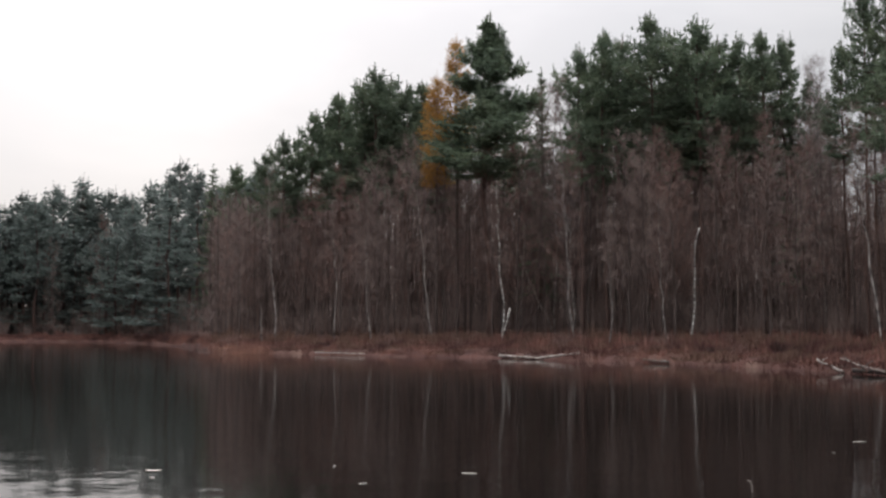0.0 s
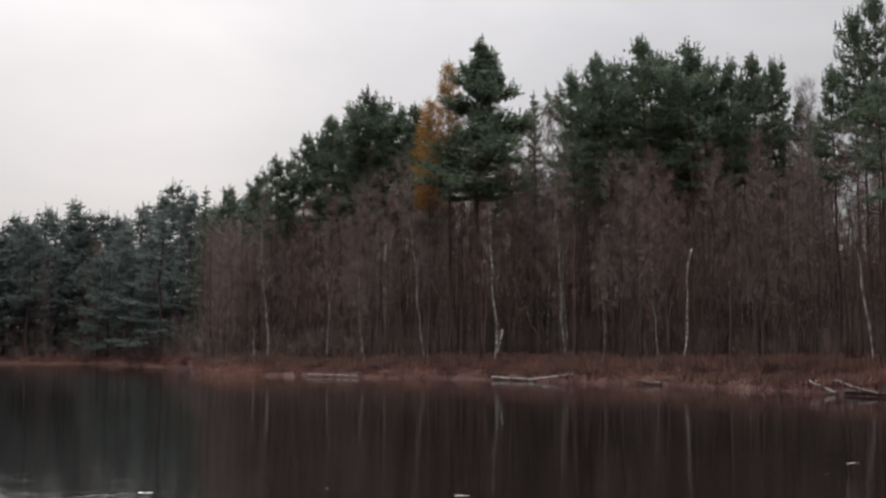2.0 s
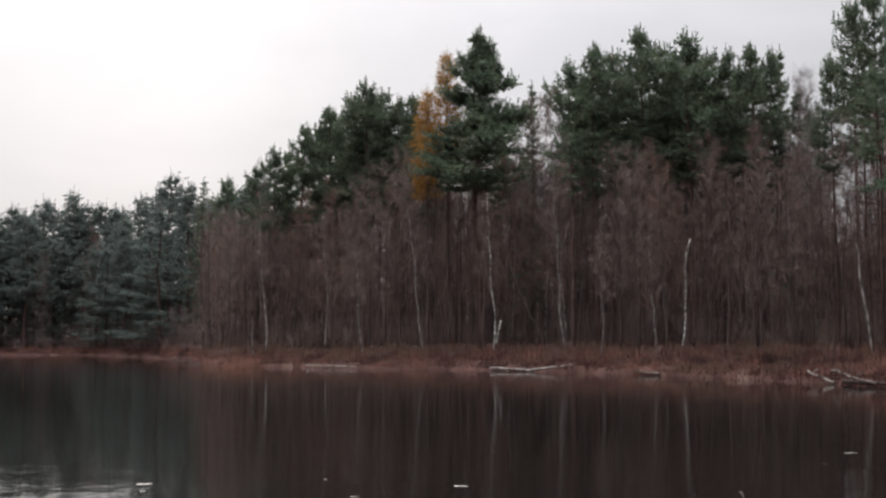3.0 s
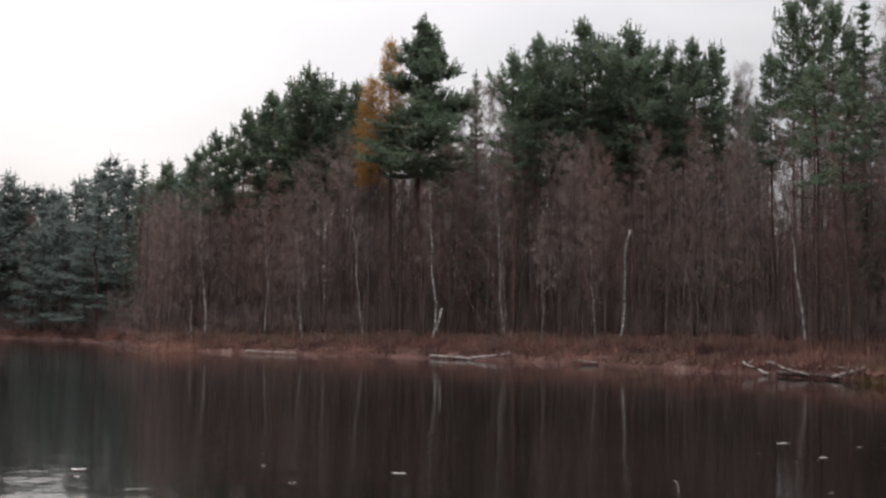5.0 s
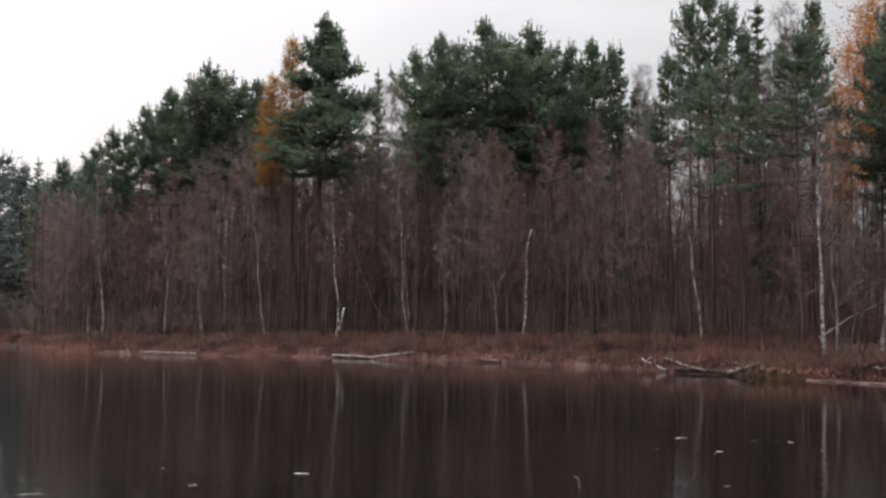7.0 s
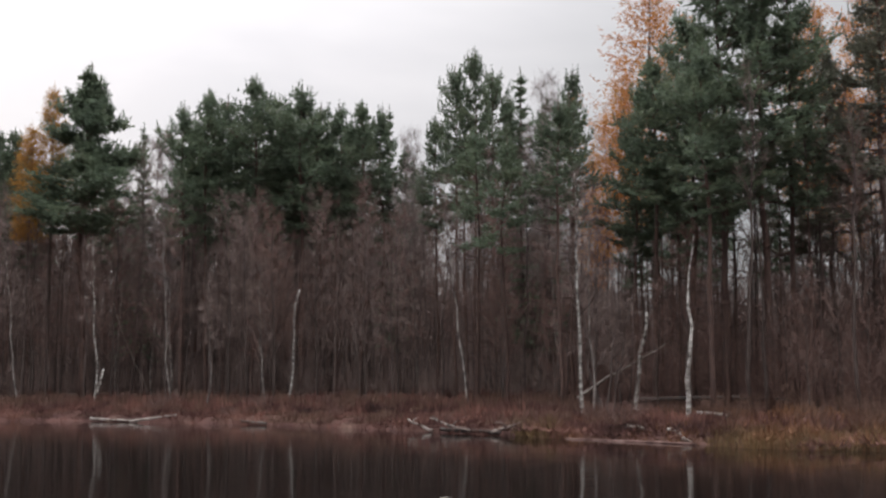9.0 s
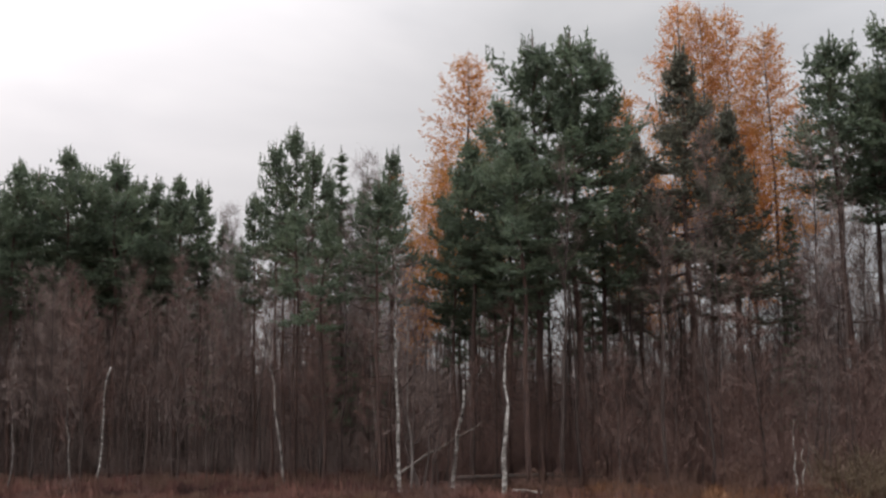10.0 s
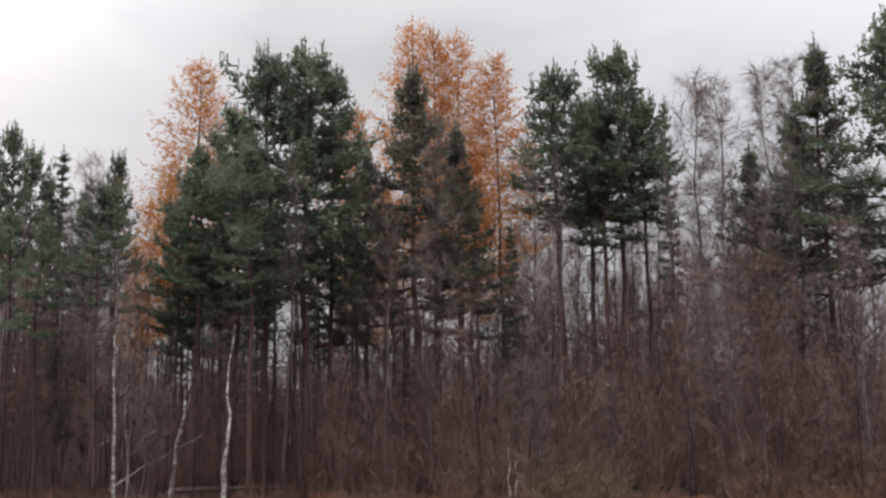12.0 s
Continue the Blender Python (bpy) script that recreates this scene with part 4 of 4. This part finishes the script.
log("leaning_trunk", "broken pale trunk leaning across the bank", (high(24.55, 50.5, 1.3), high(28.6, 51.5, 3.5)), (0.06, 0.03), DEAD_WOOD, 141)
log("leaning_trunk", "thin dead stem leaning among the bare trees", (spot(5.0, 82), high(3.4, 81, 7.4)), (0.04, 0.025), DEAD_WOOD, 140)
log("fallen_trunk", "dark fallen trunk lying across the wood's edge", (high(27.4, 51, 1.22), high(31.8, 50, 1.32)), (0.10, 0.08), WET_WOOD, 142)
log("fallen_trunk", "dark fallen trunk lying across the wood's edge", (high(29.5, 54, 1.25), high(34.0, 52, 1.2)), (0.09, 0.07), WET_WOOD, 143)
log("drift_log", "dark sodden log lying half in the water", (low(18.3, -0.2, 0.14), low(21.0, -0.3, 0.10)), (0.08, 0.07), WET_WOOD, 144,
    ((0.25, -0.3, 0.1, 0.35, 0.03), (0.6, 0.4, 0.2, 0.30, 0.03)))
log("drift_log", "weathered pale drift log rising from the water", (low(20.6, -0.4, 0.10), low(22.1, 0.5, 0.50)), (0.07, 0.05), GREY_WOOD, 145,
    ((0.35, 0.5, 0.2, 0.30, 0.03), (0.7, 0.55, 0.1, 0.05, 0.035), (0.5, -0.5, 0.1, 0.16, 0.03)))
log("drift_branch", "bare crooked drift branch arching to the water", (low(17.8, 0.5, 0.52), low(19.6, -0.3, 0.12)), (0.034, 0.05), GREY_WOOD, 143, ((0.3, -0.35, 0.1, 0.25, 0.03), (0.6, 0.35, 0.0, 0.22, 0.03)))
log("drift_branch", "bare forked drift branch on the shore", (low(16.8, 0.5, 0.46), low(17.9, -0.2, 0.06)), (0.04, 0.06), DEAD_WOOD, 146, ((0.3, 0.25, 0.1, 0.20, 0.03), (0.7, 0.5, 0.1, 0.12, 0.03)))
log("drift_log", "long muddy brown log floating along the bank", (low(24.0, -0.2, -0.01), low(29.8, -0.4, 0.03)), (0.05, 0.04), MUD_WOOD, 147)
log("drift_branch", "short pale branch on the bank", (low(26.8, 0.8, 0.46), low(27.7, 0.8, 0.38)), (0.055, 0.045), DEAD_WOOD, 148)
log("drift_branch", "short pale branch dipping to the water", (low(28.6, 0.7, 0.40), low(29.6, -0.1, 0.08)), (0.06, 0.05), DEAD_WOOD, 149)
log("drift_branch", "short pale branch in the grass", (low(29.9, 4.6, 0.86), low(31.2, 4.6, 0.80)), (0.055, 0.045), DEAD_WOOD, 150)
log("drift_log", "bleached log lying along the water", (low(2.6, -0.2, 0.15), low(4.6, -0.1, 0.08)), (0.075, 0.06), DEAD_WOOD, 151, ((0.5, 0.9, 0.1, 0.15, 0.05),))
log("drift_log", "bleached log lying along the water", (low(4.5, -0.2, 0.12), low(6.3, 0.2, 0.42)), (0.065, 0.05), DEAD_WOOD, 152)
log("drift_log", "dark log at the water with a pale top", (low(-5.9, -0.3, 0.16), low(-3.6, -0.3, 0.14)), (0.042, 0.036), DEAD_WOOD, 153)
log("drift_branch", "pale drift branch on the shore", (low(9.2, 0.3, 0.2), low(10.3, -0.1, 0.1)), (0.07, 0.06), DEAD_WOOD, 154)
log("drift_branch", "pale drift branch in the shallow water", (low(39.5, -0.2, 0.10), low(40.7, -0.1, 0.05)), (0.045, 0.03), DEAD_WOOD, 155, ((0.45, 0.4, 0.1, 0.2, 0.025),))


# ---- dead grass ----
def grass(name, label, mat, az0, az1, n, far, seed, lo, hi):
    rng = np.random.default_rng(seed)
    sh = Shape()
    b, t = [], []
    for _ in range(n):
        az = az0 + (az1 - az0) * rng.random()
        s = -0.1 + far * rng.random() ** 1.6
        p = np.array(spot(az, shore(az) + s))
        k = 11
        bb = p + rng.normal(size=(k, 3)) * [0.16, 0.16, 0.0]
        size = lo + (hi - lo) * rng.random() ** 2
        b.append(bb)
        t.append(bb + rng.normal(size=(k, 3)) * [0.4 * size, 0.4 * size, 0.12] + [0, 0, size])
    b, t = np.concatenate(b), np.concatenate(t)
    sh.slivers(b, t, 0.024, rng)
    tagged(new(name, sh.mesh(name, mat)), label, "grass", kind="stuff")


grass("dead_grass", "russet dead grass and heather along the bank", RED_GRASS, -19, 27, 4200, 13, 161, 0.08, 0.32)
grass("dead_grass", "ochre dead sedge along the bank", OCHRE_GRASS, 24, 64, 3000, 11, 162, 0.08, 0.32)
grass("dead_sedge", "pale orange-straw sedge on the low point of the bank", PALE_GRASS, -10.4, -7.9, 420, 3.0, 163, 0.05, 0.16)
grass("dead_sedge", "olive sedge tuft at the water's edge", OLIVE_GRASS, 21.9, 23.6, 260, 1.6, 164, 0.15, 0.45)
grass("dead_sedge", "olive sedge fringe at the water's edge", OLIVE_GRASS, 30.5, 45, 900, 1.5, 165, 0.1, 0.32)


def heath(name, label, mat, az0, az1, n, far, seed, near=0.3, high_=1.0, broad=1.0):
    """Low mounds of heather and bilberry that run into one another."""
    rng, sh_ = np.random.default_rng(seed), Shape()
    for _ in range(n):
        az = az0 + (az1 - az0) * rng.random()
        s = near + far * rng.random() ** 1.3
        p = np.array(spot(az, shore(az) + s))
        w, h = (0.35 + 0.7 * rng.random()) * broad, (0.15 + 0.45 * rng.random() ** 1.7) * high_
        m = int(54 * broad * broad)
        a, q = rng.random(m) * 6.283, rng.random(m) ** 0.5
        e = np.stack([np.cos(a) * q * w, np.sin(a) * q * w, h * (1 - 0.8 * q * q)], 1)
        sh_.slivers(p + e * [1, 1, 0.35], p + e + rng.normal(size=(m, 3)) * [0.09, 0.09, 0.05], 0.045, rng)
    tagged(new(name, sh_.mesh(name, mat)), label, "heather", kind="stuff")


heath("heath", "reddish heather and bilberry mounds on the bank", RED_GRASS, -16, 31, 1100, 9, 166)
heath("heath", "reddish heather running back under the trees", RED_GRASS, 0, 25, 760, 18, 168, 4.0, 1.7)
heath("heath", "tall russet bilberry brush along the wood's edge", BROWN_TWIG, -11, 25, 560, 9, 169, 7.0, 1.9)
heath("heath", "dusky heather along the far side of the bay", RED_GRASS, -21, -10.5, 420, 9, 170, 0.1, 1.5)
heath("heath", "dark hummocks of bilberry and moss near the water", BROWN_TWIG, -9, 24, 80, 5, 171, 0.4, 1.3, 1.5)
heath("heath", "dark russet hummocks along the sedge", RED_GRASS, 22, 46, 60, 6, 172, 0.2, 1.1, 1.5)
heath("heath", "brown heather mounds beside the sedge", OCHRE_GRASS, 27, 63, 500, 10, 167)


# ---- withered leaves floating on the water ----
def pond_leaf(seed, r):
    rng = np.random.default_rng(seed)
    sh = Shape()
    n = 14
    v = [(0, 0, 0.006)]
    for i in range(n):
        a = 0.25 + (6.283 - 0.5) * i / (n - 1)
        k = r * (0.85 + 0.2 * rng.random())
        v.append((k * math.cos(a), k * 0.55 * math.sin(a), 0.004 + 0.006 * rng.random()))
    low_v = [(x, y, z - 0.003) for x, y, z in v]
    f = [(0, i, i + 1) for i in range(1, n)]
    f += [(n + 1, n + 2 + i, n + 1 + i) for i in range(1, n)]
    for i in range(1, n):
        f += [(i, n + 1 + i, i + 1), (i + 1, n + 1 + i, n + 2 + i)]
    sh.add(v + low_v, f)
    return tagged(new("floating_leaf", sh.mesh("floating_leaf", PAD)), "withered pale leaf floating on the dark water", "leaf", "leaves floating on the lake")


LEAVES = [pond_leaf(170 + i, r) for i, r in enumerate((0.10, 0.07, 0.045))]
LEAF_AT = [(-13.07, 15.2, 1.0), (-13.14, 14.5, 0.8), (-4.96, 15.3, 0.8), (-3.66, 13.6, 0.5), (1.2, 14.5, 1.5), (3.8, 19.0, 0.6), (18.5, 19.5, 1.4), (17.4, 17.7, 0.5),
           (13.76, 20.5, 0.5), (20.2, 17.5, 1.0), (21.7, 19.3, 0.8), (22.7, 19.3, 0.7), (23.3, 19.2, 0.9), (20.5, 13.7, 0.6), (20.0, 17.2, 0.7), (27.9, 18.9, 1.3), (24.6, 18.0, 0.5), (28.8, 19.6, 0.5)]
for k, (az, d, size) in enumerate(LEAF_AT):
    at = Matrix.Translation(high(az, d, 0.002)) @ Matrix.Rotation(k * 2.2, 4, "Z") @ Matrix.Diagonal((size, size, 1, 1))
    if k < 3:
        LEAVES[k].matrix_basis = at
    else:
        s0 = LEAVES[k % 3].scale
        copy_thing(LEAVES[k % 3], at @ Matrix.Diagonal((1 / s0[0], 1 / s0[1], 1, 1)))
# bent reed stalk standing in the water
reed = thing("reed_stalk", "single dead bent reed standing in the water", "reed")
reed.location = high(13.92, 13.3, 0)
sh = Shape()
sh.tube([(0, 0, -0.3), (0.0, 0, 0.06), (-0.02, 0.01, 0.11), (-0.05, 0.02, 0.12)], [0.008, 0.008, 0.007, 0.004], 5)
part("stalk", sh, DEAD_WOOD, reed)
